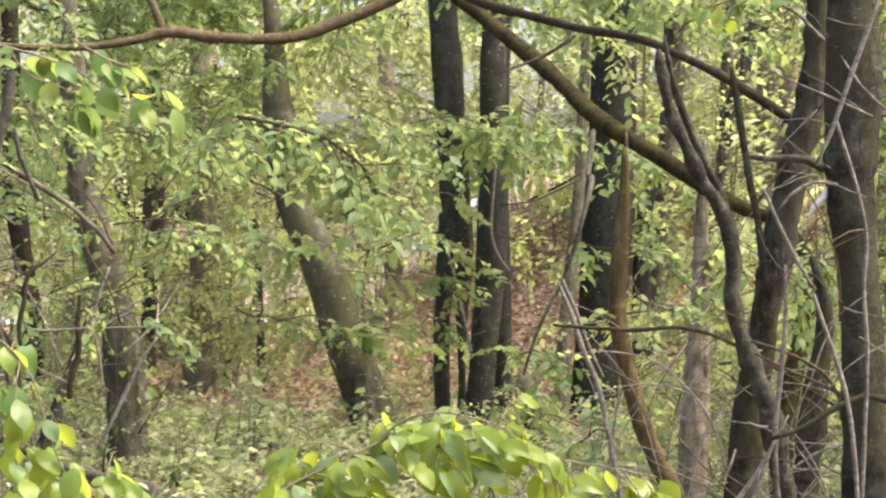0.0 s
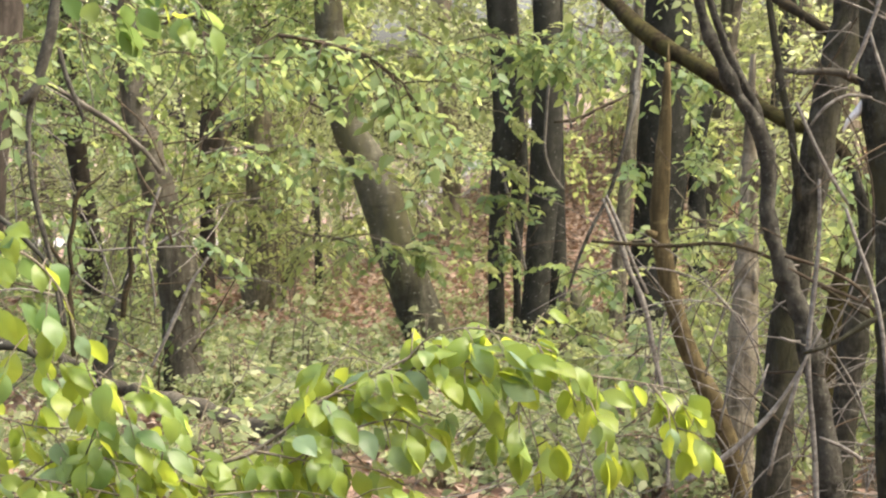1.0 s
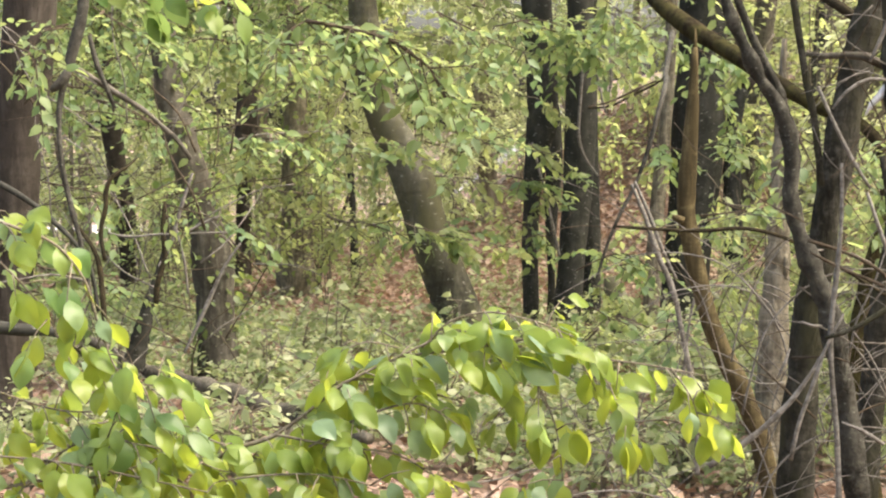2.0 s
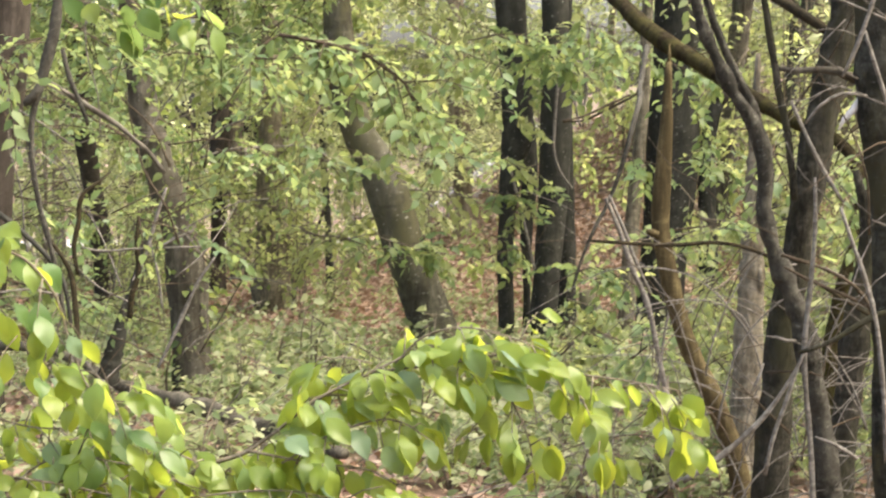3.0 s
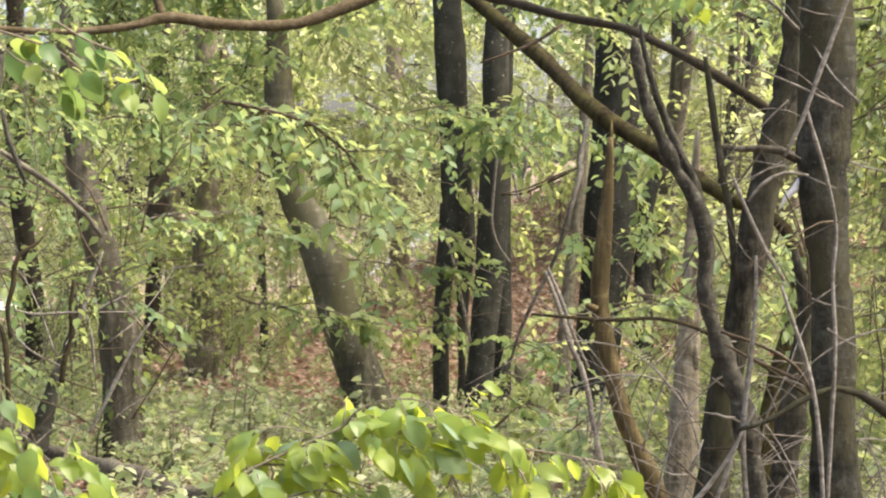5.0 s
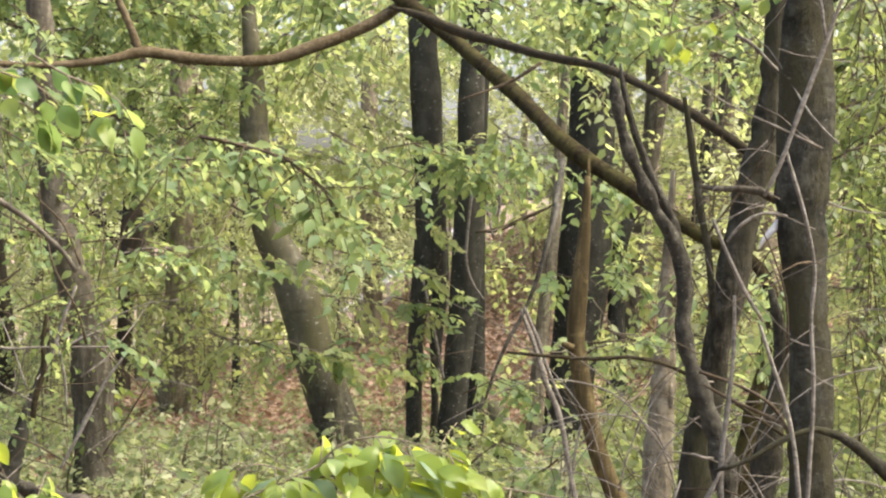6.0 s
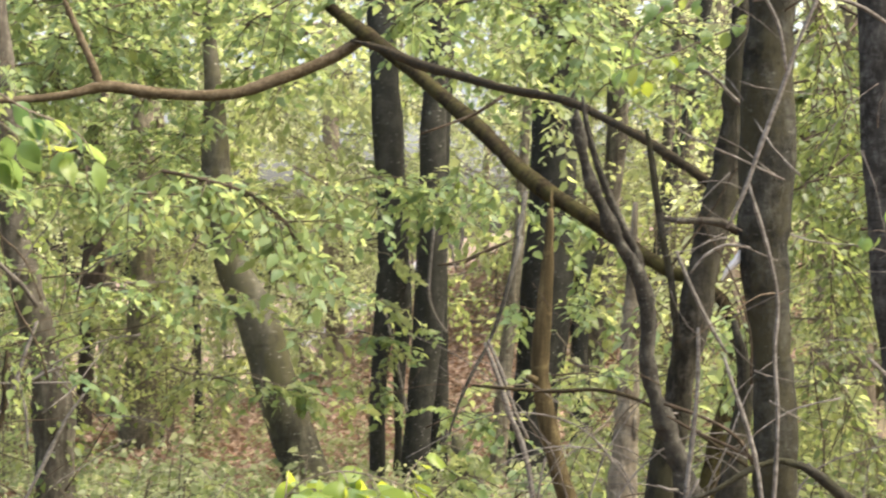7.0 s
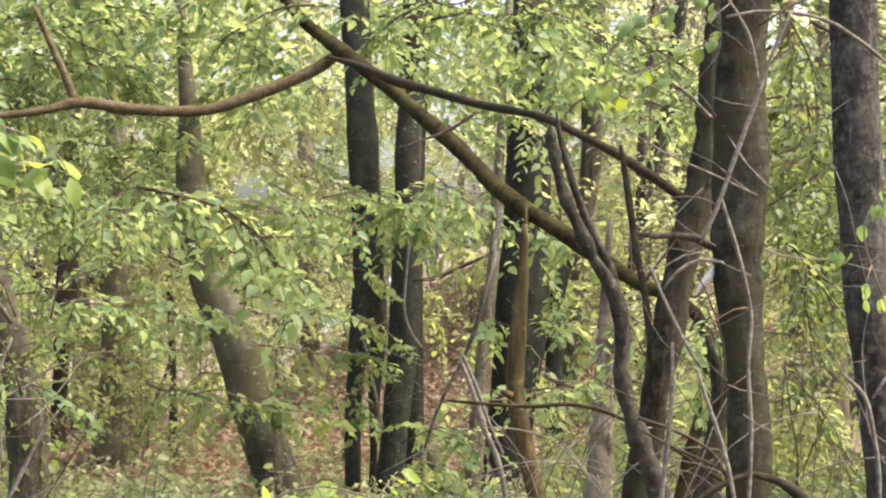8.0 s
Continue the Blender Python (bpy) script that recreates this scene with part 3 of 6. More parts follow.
standing_tree([(0.902, 3.300, 1.133, 0.0465), (0.899, 3.300, 1.207, 0.0434), (0.898, 3.300, 1.313, 0.0392), (0.894, 3.300, 1.418, 0.0386), (0.888, 3.300, 1.471, 0.0369), (0.885, 3.300, 1.524, 0.0390), (0.879, 3.300, 1.577, 0.0422), (0.875, 3.300, 1.630, 0.0444), (0.872, 3.300, 1.683, 0.0477), (0.875, 3.300, 1.736, 0.0529), (0.878, 3.300, 1.789, 0.0530), (0.878, 3.300, 1.895, 0.0509), (0.879, 3.300, 2.001, 0.0487), (0.886, 3.300, 2.107, 0.0456), (0.888, 3.300, 2.171, 0.0445)], NEAR_GREY, "slender grey-brown trunk wrapped in dry vines", 19, flare=1.1, sides=24, step=0.025, lumps=0.1, high=6.0)
standing_tree([(1.498, 4.200, 1.127, 0.0571), (1.463, 4.200, 1.373, 0.0533), (1.434, 4.200, 1.578, 0.0520), (1.420, 4.200, 1.756, 0.0533), (1.409, 4.200, 1.989, 0.0571), (1.400, 4.200, 2.196, 0.0584), (1.397, 4.200, 2.334, 0.0584), (1.394, 4.200, 2.444, 0.0558)], PURPLE_BARK, "purplish grey trunk with vine stems on it", 20, flare=1.1, sides=24, step=0.03, lumps=0.08, high=6.0)
standing_tree([(0.798, 3.550, 1.119, 0.0224), (0.788, 3.550, 1.176, 0.0221), (0.772, 3.550, 1.232, 0.0221), (0.750, 3.550, 1.289, 0.0202), (0.729, 3.550, 1.345, 0.0188), (0.711, 3.550, 1.402, 0.0176), (0.701, 3.550, 1.458, 0.0170), (0.704, 3.550, 1.504, 0.0170), (0.703, 3.550, 1.549, 0.0175), (0.693, 3.550, 1.595, 0.0184), (0.677, 3.550, 1.631, 0.0156), (0.640, 3.550, 1.685, 0.0148), (0.614, 3.550, 1.741, 0.0144), (0.587, 3.550, 1.797, 0.0143), (0.566, 3.550, 1.865, 0.0127), (0.556, 3.550, 1.921, 0.0095), (0.553, 3.550, 1.950, 0.0051)], SNAG_BARK, "dead forked stem with two bare arms", 21, name="dead_tree", high=0, crown=False, flare=1.1, sides=14, step=0.02, lumps=0.28,
              extra=[("arm", [(0.697, 3.580, 1.606, 0.0103), (0.686, 3.580, 1.657, 0.0103), (0.662, 3.580, 1.703, 0.0097), (0.632, 3.580, 1.765, 0.0086), (0.605, 3.580, 1.833, 0.0080), (0.587, 3.580, 1.890, 0.0069), (0.573, 3.580, 1.953, 0.0051), (0.570, 3.580, 1.981, 0.0029)], SNAG_BARK, "thin bare arm")])
standing_tree([(0.835, 4.800, 0.794, 0.0283), (0.791, 4.800, 0.901, 0.0272), (0.753, 4.800, 0.978, 0.0264), (0.721, 4.800, 1.054, 0.0260), (0.700, 4.800, 1.130, 0.0260), (0.683, 4.800, 1.207, 0.0262), (0.667, 4.800, 1.283, 0.0255), (0.657, 4.800, 1.344, 0.0259), (0.657, 4.800, 1.405, 0.0252), (0.664, 4.800, 1.497, 0.0229), (0.672, 4.800, 1.604, 0.0191), (0.677, 4.800, 1.681, 0.0153), (0.680, 4.800, 1.758, 0.0115), (0.681, 4.800, 1.804, 0.0084)], BARE_WOOD, "broken bare stem, ochre wood with a pointed top", 22, name="broken_stem", high=0, crown=False, flare=1.05, sides=14, step=0.03, lumps=0.1,
              extra=[("splinter", [(0.682, 4.800, 1.788, 0.0069), (0.683, 4.800, 1.822, 0.0046), (0.684, 4.800, 1.853, 0.0011)], BARE_WOOD, "pointed splinter"),
                     ("knot", [(0.644, 4.760, 1.338, 0.0106), (0.625, 4.760, 1.346, 0.0091), (0.613, 4.760, 1.350, 0.0053)], BARE_WOOD, "small dark knot")])

standing_tree([(1.076, 4.400, 1.004, 0.0377), (1.087, 4.400, 1.074, 0.0364), (1.097, 4.400, 1.173, 0.0321), (1.117, 4.400, 1.286, 0.0252), (1.122, 4.400, 1.371, 0.0211), (1.108, 4.400, 1.441, 0.0152), (1.090, 4.400, 1.512, 0.0096)], NEAR_BROWN, "dark stub of a trunk behind the vine-wrapped one", 31, flare=1.15, sides=16, step=0.04, lumps=0.14, high=0, crown=False, name="stump")


def lying(name, label, category, paths, sides=12, step=0.04, lumps=0.1):
    """A loose limb or log: each path is (part name, points, material, label)."""
    x, y, z, r = paths[0][1][0]
    base = (x, y, z)
    t = thing(name, base, label, category)
    for k, (nm, p, mat, lab) in enumerate(paths):
        part(nm, mesh_of(nm, *tube(p, base, sides, step, lumps, 40 + k), mat), t, lab)
    return t


limb_root = [(1.36, 5.6, 0.2, 0.05), (1.34, 5.75, 0.8, 0.042)]
lying("fallen_limb", "long mossy brown limb hung across the trunks", "branch",
      [("limb", limb_root + [(1.452, 6.000, 1.544, 0.0218), (1.406, 6.100, 1.602, 0.0221), (1.327, 6.200, 1.641, 0.0240), (1.223, 6.400, 1.724, 0.0294), (1.105, 6.700, 1.846, 0.0324), (0.940, 7.100, 2.006, 0.0360), (0.809, 7.600, 2.227, 0.0349), (0.661, 8.200, 2.457, 0.0357), (0.459, 8.900, 2.738, 0.0387), (0.289, 9.400, 2.948, 0.0386), (0.145, 9.800, 3.127, 0.0332), (0.036, 10.100, 3.316, 0.0342), (-0.063, 10.300, 3.512, 0.0324)], LIMB_BARK, "mossy brown limb"),
       ("side_limb", [(0.327, 9.350, 2.873, 0.0278), (0.215, 9.350, 2.799, 0.0325), (0.038, 9.330, 2.710, 0.0324), (-0.137, 9.300, 2.638, 0.0323), (-0.325, 9.270, 2.569, 0.0299), (-0.541, 9.240, 2.550, 0.0298), (-0.768, 9.200, 2.556, 0.0297), (-1.005, 9.150, 2.575, 0.0295), (-1.153, 9.100, 2.530, 0.0226), (-1.369, 9.050, 2.495, 0.0202), (-1.527, 9.000, 2.481, 0.0179), (-1.889, 8.900, 2.492, 0.0143), (-2.214, 8.800, 2.498, 0.0098)], RUSSET_BARK, "smooth russet side limb"),
       ("twig", [(-1.011, 9.150, 2.575, 0.0233), (-1.055, 9.150, 2.695, 0.0209), (-1.107, 9.150, 2.809, 0.0186), (-1.172, 9.150, 2.952, 0.0163), (-1.224, 9.150, 3.066, 0.0105)], RUSSET_BARK, "upright forked twig")])
lying("log", "weathered brown log lying among dry leaves", "log", [("stem", [(-1.881, 8.900, 0.582, 0.0199), (-1.665, 8.800, 0.494, 0.0254), (-1.464, 8.600, 0.423, 0.0331), (-1.296, 8.400, 0.413, 0.0404), (-1.134, 8.200, 0.405, 0.0421), (-0.985, 8.050, 0.394, 0.0439), (-0.840, 7.900, 0.369, 0.0406), (-0.647, 7.700, 0.338, 0.0371), (-0.510, 7.500, 0.328, 0.0313), (-0.333, 7.300, 0.309, 0.0235)], GREY_BARK, "")], lumps=0.2)
lying("fallen_branch", "dark fallen branch in the undergrowth", "branch", [("stem", [(-1.968, 7.500, 0.783, 0.0286), (-1.824, 7.500, 0.764, 0.0267), (-1.657, 7.500, 0.743, 0.0191), (-1.539, 7.500, 0.645, 0.0134)], DARK_BARK, "")])
lying("dark_snag", "dark broken limb end with a brown top", "branch", [("stem", [(1.93, 12.0, 0.2, 0.07), (1.92, 12.0, 0.9, 0.068), (1.928, 12.0, 1.539, 0.0519), (1.946, 12.0, 1.694, 0.0519), (1.996, 12.0, 1.829, 0.0458)], DARK_BARK, ""), ("broken_top", [(1.996, 12.0, 1.829, 0.0458), (2.07, 12.0, 1.899, 0.0305)], BROWN_BARK, "brown broken top")])

# ---- vines and bare twigs ----
VINES = [
    ("hanging_vine", "thin dark vine hanging from a limb", SNAG_BARK, [(0.884, 6.900, 1.950, 0.0117), (0.783, 6.300, 1.777, 0.0099), (0.670, 5.600, 1.615, 0.0088), (0.634, 5.600, 1.491, 0.0074), (0.594, 5.600, 1.392, 0.0061), (0.552, 5.600, 1.314, 0.0061), (0.510, 5.600, 1.216, 0.0054), (0.479, 5.600, 1.117, 0.0041)]),
    ("vine", "pale dead vine stem", VINE_BARK, [(0.590, 5.600, 1.411, 0.0064), (0.633, 5.600, 1.304, 0.0085), (0.671, 5.600, 1.187, 0.0100), (0.717, 5.600, 1.078, 0.0100), (0.747, 5.600, 0.934, 0.0085), (0.783, 5.600, 0.752, 0.0078), (0.794, 5.600, 0.479, 0.0071)]),
    ("twig", "thin dark bare twig", TWIG_BARK, [(0.682, 5.700, 1.738, 0.0036), (0.601, 5.700, 1.703, 0.0036), (0.519, 5.700, 1.668, 0.0029), (0.464, 5.700, 1.658, 0.0022)]),
    ("twig", "long dark horizontal bare twig", BRANCH_BARK, [(0.412, 4.200, 1.357, 0.0027), (0.490, 4.200, 1.351, 0.0043), (0.611, 4.200, 1.344, 0.0048), (0.719, 4.200, 1.348, 0.0048), (0.786, 4.200, 1.334, 0.0048), (0.866, 4.200, 1.298, 0.0048), (0.947, 4.200, 1.250, 0.0043), (1.014, 4.200, 1.208, 0.0043), (1.109, 4.200, 1.146, 0.0037)]),
    ("twig", "upright dark knotted twig", NEAR_BROWN, [(0.721, 3.350, 1.478, 0.0059), (0.713, 3.350, 1.553, 0.0070), (0.703, 3.350, 1.628, 0.0070), (0.693, 3.350, 1.670, 0.0070), (0.685, 3.350, 1.724, 0.0075), (0.676, 3.350, 1.777, 0.0075), (0.668, 3.350, 1.831, 0.0064), (0.657, 3.350, 1.895, 0.0038)]),
    ("bark_shard", "white shard of peeled wood", WHITE_WOOD, [(0.792, 3.300, 1.609, 0.0021), (0.803, 3.300, 1.629, 0.0059), (0.819, 3.300, 1.645, 0.0076), (0.832, 3.300, 1.669, 0.0034)]),
    ("vine", "pale grey vine stem on a trunk", VINE_BARK, [(0.862, 3.150, 0.822, 0.0036), (0.849, 3.150, 1.023, 0.0036), (0.855, 3.150, 1.226, 0.0036), (0.860, 3.150, 1.368, 0.0036), (0.854, 3.150, 1.490, 0.0036), (0.859, 3.150, 1.571, 0.0036), (0.838, 3.150, 1.673, 0.0036), (0.812, 3.150, 1.755, 0.0036), (0.803, 3.150, 1.785, 0.0032)]),
    ("vine", "pale grey vine stem across a trunk", VINE_BARK, [(0.753, 3.100, 1.701, 0.0028), (0.775, 3.100, 1.747, 0.0039), (0.814, 3.100, 1.853, 0.0043), (0.859, 3.100, 1.975, 0.0043), (0.880, 3.100, 2.036, 0.0039), (0.916, 3.100, 2.118, 0.0035)]),
    ("vine", "pale grey vine stem across a trunk", VINE_BARK, [(0.859, 3.100, 1.975, 0.0032), (0.838, 3.100, 2.076, 0.0032), (0.812, 3.100, 2.121, 0.0028), (0.781, 3.100, 2.165, 0.0024)]),
    ("vine", "thin curved dry vine", VINE_BARK, [(0.709, 3.200, 1.621, 0.0024), (0.735, 3.200, 1.652, 0.0033), (0.777, 3.200, 1.674, 0.0033), (0.820, 3.200, 1.669, 0.0028)]),
    ("vine", "pale slanting dry vine", VINE_BARK, [(0.683, 3.200, 1.662, 0.0037), (0.715, 3.200, 1.590, 0.0037), (0.752, 3.200, 1.518, 0.0037), (0.778, 3.200, 1.477, 0.0028)]),
    ("vine", "arched brown vine stem", NEAR_BROWN, [(0.700, 3.220, 1.203, 0.0036), (0.731, 3.220, 1.212, 0.0046), (0.762, 3.220, 1.224, 0.0052), (0.804, 3.220, 1.249, 0.0057), (0.845, 3.220, 1.270, 0.0057), (0.887, 3.220, 1.280, 0.0057), (0.924, 3.220, 1.271, 0.0078), (0.956, 3.220, 1.253, 0.0114), (0.988, 3.220, 1.227, 0.0129), (1.025, 3.220, 1.195, 0.0135)]),
    ("vine", "brown slanting vine stem", TWIG_BARK, [(0.705, 3.400, 1.371, 0.0035), (0.783, 3.400, 1.344, 0.0039), (0.850, 3.400, 1.305, 0.0039), (0.896, 3.400, 1.218, 0.0039)]),
    ("vine", "forked pale vine stem", VINE_BARK, [(1.076, 3.300, 1.464, 0.0038), (1.120, 3.300, 1.421, 0.0042), (1.137, 3.300, 1.357, 0.0046), (1.150, 3.300, 1.261, 0.0046), (1.150, 3.300, 1.207, 0.0046), (1.144, 3.300, 0.940, 0.0046)]),
    ("vine", "short pale vine stem", VINE_BARK, [(1.137, 3.300, 1.416, 0.0029), (1.170, 3.300, 1.465, 0.0034)]),
    ("vine", "grey upright dead stem", VINE_BARK, [(0.748, 3.300, 1.521, 0.0029), (0.749, 3.300, 1.463, 0.0038), (0.747, 3.300, 1.399, 0.0042), (0.739, 3.300, 1.314, 0.0050), (0.728, 3.300, 1.208, 0.0055), (0.740, 3.300, 0.997, 0.0055), (0.747, 3.300, 0.787, 0.0059)]),
    ("vine", "thin arched pale vine", VINE_BARK, [(0.797, 3.100, 2.105, 0.0028), (0.854, 3.100, 2.116, 0.0032), (0.916, 3.100, 2.116, 0.0035), (0.978, 3.100, 2.104, 0.0039), (1.040, 3.100, 2.070, 0.0035), (1.091, 3.100, 2.030, 0.0032)]),
    ("vine", "thin grey slanting vine", VINE_BARK, [(0.746, 3.400, 2.029, 0.0030), (0.791, 3.400, 2.008, 0.0035), (0.836, 3.400, 1.965, 0.0035), (0.893, 3.400, 1.911, 0.0035)]),
    ("branch", "bare grey slanting branch", GREY_BARK, [(-1.194, 5.700, 1.815, 0.0071), (-1.127, 5.700, 1.773, 0.0091), (-1.070, 5.700, 1.736, 0.0098), (-1.011, 5.700, 1.698, 0.0098), (-0.957, 5.700, 1.661, 0.0085), (-0.904, 5.700, 1.613, 0.0072), (-0.860, 5.700, 1.571, 0.0078), (-0.816, 5.700, 1.507, 0.0072)]),
    ("stem", "winding brown stem with side shoots", SNAG_BARK, [(-1.097, 5.500, 2.070, 0.0148), (-1.115, 5.500, 1.950, 0.0178), (-1.140, 5.500, 1.863, 0.0185), (-1.160, 5.500, 1.794, 0.0156), (-1.181, 5.500, 1.725, 0.0104), (-1.194, 5.500, 1.638, 0.0097), (-1.191, 5.500, 1.550, 0.0089), (-1.182, 5.500, 1.463, 0.0089), (-1.164, 5.500, 1.375, 0.0089), (-1.143, 5.500, 1.287, 0.0075), (-1.123, 5.500, 1.181, 0.0067), (-1.102, 5.500, 1.039, 0.0059)]),
    ("stem", "thin brown forked stem", SNAG_BARK, [(-1.111, 5.600, 1.903, 0.0062), (-1.098, 5.600, 1.841, 0.0080), (-1.082, 5.600, 1.787, 0.0089), (-1.065, 5.600, 1.747, 0.0080), (-1.038, 5.600, 1.672, 0.0062)]),
    ("stub", "knobbly dark stub on a winding stem", SNAG_BARK, [(-1.155, 5.480, 1.790, 0.0139), (-1.177, 5.480, 1.759, 0.0131), (-1.195, 5.480, 1.738, 0.0122), (-1.209, 5.480, 1.728, 0.0070)]),
    ("stem", "dark leaning stem rising from the ground", DARK_BARK, [(-1.534, 8.500, 0.447, 0.0541), (-1.484, 8.500, 0.624, 0.0432), (-1.439, 8.500, 0.788, 0.0259), (-1.386, 8.500, 0.951, 0.0151), (-1.322, 8.500, 1.167, 0.0097)]),
    ("stem", "dark slanting stem behind leaves", DARK_BARK, [(-1.775, 7.000, 1.408, 0.0125), (-1.665, 7.000, 1.340, 0.0125), (-1.556, 7.000, 1.249, 0.0107), (-1.426, 7.000, 1.091, 0.0089), (-1.387, 7.000, 0.888, 0.0080)]),
    ("vine", "thin grey climber on a dark trunk", VINE_BARK, [(0.889, 11.150, 2.205, 0.0089), (0.863, 11.150, 2.026, 0.0107), (0.844, 11.150, 1.848, 0.0107), (0.829, 11.150, 1.671, 0.0107), (0.824, 11.150, 1.529, 0.0106), (0.850, 11.150, 1.422, 0.0106), (0.901, 11.150, 1.334, 0.0089), (0.945, 11.150, 1.282, 0.0071)]),
    ("vine", "thin grey dead vine beside a dark trunk", VINE_BARK, [(0.969, 11.000, 2.198, 0.0088), (0.957, 11.000, 2.057, 0.0105), (0.937, 11.000, 1.917, 0.0105), (0.953, 11.000, 1.777, 0.0088), (0.983, 11.000, 1.672, 0.0070)]),
    ("vine", "thin grey dead vine beside a dark trunk", VINE_BARK, [(1.011, 11.000, 2.199, 0.0088), (0.999, 11.000, 2.023, 0.0105), (1.019, 11.000, 1.883, 0.0105), (0.996, 11.000, 1.777, 0.0088)]),
    ("twig", "long thin dark twig before a trunk", BRANCH_BARK, [(0.870, 11.000, 1.705, 0.0053), (1.004, 11.000, 1.714, 0.0063), (1.144, 11.000, 1.780, 0.0074), (1.284, 11.000, 1.845, 0.0074), (1.371, 11.000, 1.896, 0.0053)]),
    ("vine", "pale thin climber between two dark trunks", VINE_BARK, [(0.532, 11.200, 1.496, 0.0071), (0.570, 11.200, 1.347, 0.0089), (0.622, 11.200, 1.134, 0.0107), (0.668, 11.200, 0.921, 0.0107), (0.699, 11.200, 0.779, 0.0089)]),
    ("twig", "bare grey twig leaning on an ivy-clad trunk", VINE_BARK, [(-1.088, 7.600, 1.418, 0.0060), (-1.128, 7.600, 1.309, 0.0084), (-1.158, 7.600, 1.213, 0.0084), (-1.188, 7.600, 1.104, 0.0072)]),
    ("twig", "long bare grey twig leaning on an ivy-clad trunk", VINE_BARK, [(-0.877, 7.500, 1.121, 0.0048), (-0.950, 7.500, 1.014, 0.0072), (-1.014, 7.500, 0.883, 0.0084), (-1.072, 7.500, 0.763, 0.0084), (-1.126, 7.500, 0.656, 0.0072)]),
    ("twig", "short pale dead twig before a trunk", VINE_BARK, [(-0.984, 7.600, 1.229, 0.0048), (-1.050, 7.600, 1.200, 0.0060), (-1.122, 7.600, 1.162, 0.0060)]),
    ("twig", "level grey dead twig before a trunk", VINE_BARK, [(-1.507, 7.600, 1.179, 0.0048), (-1.375, 7.600, 1.149, 0.0060), (-1.243, 7.600, 1.156, 0.0048), (-0.942, 7.600, 1.161, 0.0036)]),
    ("twig", "upright thin grey twig before a trunk", VINE_BARK, [(-1.163, 7.600, 1.177, 0.0048), (-1.131, 7.600, 1.031, 0.0060), (-1.119, 7.600, 0.898, 0.0048)]),
    ("stem", "dark crooked stem before an ivy-clad trunk", BRANCH_BARK, [(-1.226, 7.700, 1.294, 0.0073), (-1.237, 7.700, 1.172, 0.0110), (-1.234, 7.700, 1.049, 0.0110), (-1.265, 7.700, 0.939, 0.0122), (-1.276, 7.700, 0.848, 0.0122)]),
    ("stem", "dark crooked stem with a knot among leaves", BRANCH_BARK, [(-1.085, 6.25, 1.508, 0.003), (-1.125, 6.22, 1.47, 0.0055), (-1.168, 6.2, 1.44, 0.0075), (-1.188, 6.2, 1.395, 0.009), (-1.192, 6.2, 1.335, 0.0085), (-1.21, 6.2, 1.26, 0.008), (-1.2, 6.2, 1.15, 0.0075)]),
    ("stem", "dark slanting stem low among leaves", BRANCH_BARK, [(-1.293, 6.200, 1.277, 0.0059), (-1.226, 6.200, 1.158, 0.0089), (-1.211, 6.200, 1.020, 0.0099), (-1.205, 6.200, 0.861, 0.0089)]),
    ("vine", "thick pale dead stem slanting in the tangle", VINE_BARK, [(0.726, 3.300, 1.185, 0.0032), (0.691, 3.300, 1.127, 0.0042), (0.652, 3.300, 1.074, 0.0053), (0.609, 3.300, 1.032, 0.0058), (0.562, 3.300, 0.993, 0.0064), (0.498, 3.300, 0.953, 0.0064)]),
    ("vine", "pale dead stem in the tangle", VINE_BARK, [(0.741, 3.250, 1.243, 0.0021), (0.708, 3.250, 1.181, 0.0031), (0.685, 3.250, 1.113, 0.0042), (0.660, 3.250, 1.045, 0.0042), (0.643, 3.250, 0.972, 0.0042)]),
    ("vine", "grey vine stem along a trunk", VINE_BARK, [(0.749, 3.100, 1.473, 0.0030), (0.767, 3.100, 1.419, 0.0040), (0.790, 3.100, 1.354, 0.0045), (0.810, 3.100, 1.279, 0.0045), (0.822, 3.100, 1.179, 0.0045), (0.831, 3.100, 1.019, 0.0045)]),
    ("vine", "brown bent vine stem", TWIG_BARK, [(0.690, 3.300, 1.355, 0.0021), (0.736, 3.300, 1.330, 0.0032), (0.789, 3.300, 1.307, 0.0037), (0.842, 3.300, 1.282, 0.0037), (0.901, 3.300, 1.237, 0.0032)]),
    ("twig", "pale peeled dead twig", VINE_BARK, [(0.642, 3.250, 1.181, 0.0016), (0.632, 3.250, 1.152, 0.0031), (0.618, 3.250, 1.124, 0.0021)]),
    ("twig", "pale peeled dead twig", VINE_BARK, [(0.653, 3.200, 1.236, 0.0020), (0.674, 3.200, 1.228, 0.0031), (0.691, 3.200, 1.228, 0.0021)]),
    ("twig", "pale dead twig low in the tangle", VINE_BARK, [(0.726, 3.200, 1.051, 0.0021), (0.762, 3.200, 1.036, 0.0036), (0.803, 3.200, 1.009, 0.0036)]),
    ("vine", "thin pale slanting stem before a dark trunk", VINE_BARK, [(0.579, 5.400, 1.427, 0.0043), (0.623, 5.400, 1.324, 0.0060), (0.661, 5.400, 1.220, 0.0060), (0.704, 5.400, 1.125, 0.0052)]),
    ("vine", "pale upright stem before a dark trunk", VINE_BARK, [(0.775, 5.600, 1.295, 0.0036), (0.810, 5.600, 1.169, 0.0045), (0.774, 5.600, 0.990, 0.0045), (0.747, 5.600, 0.774, 0.0054)]),
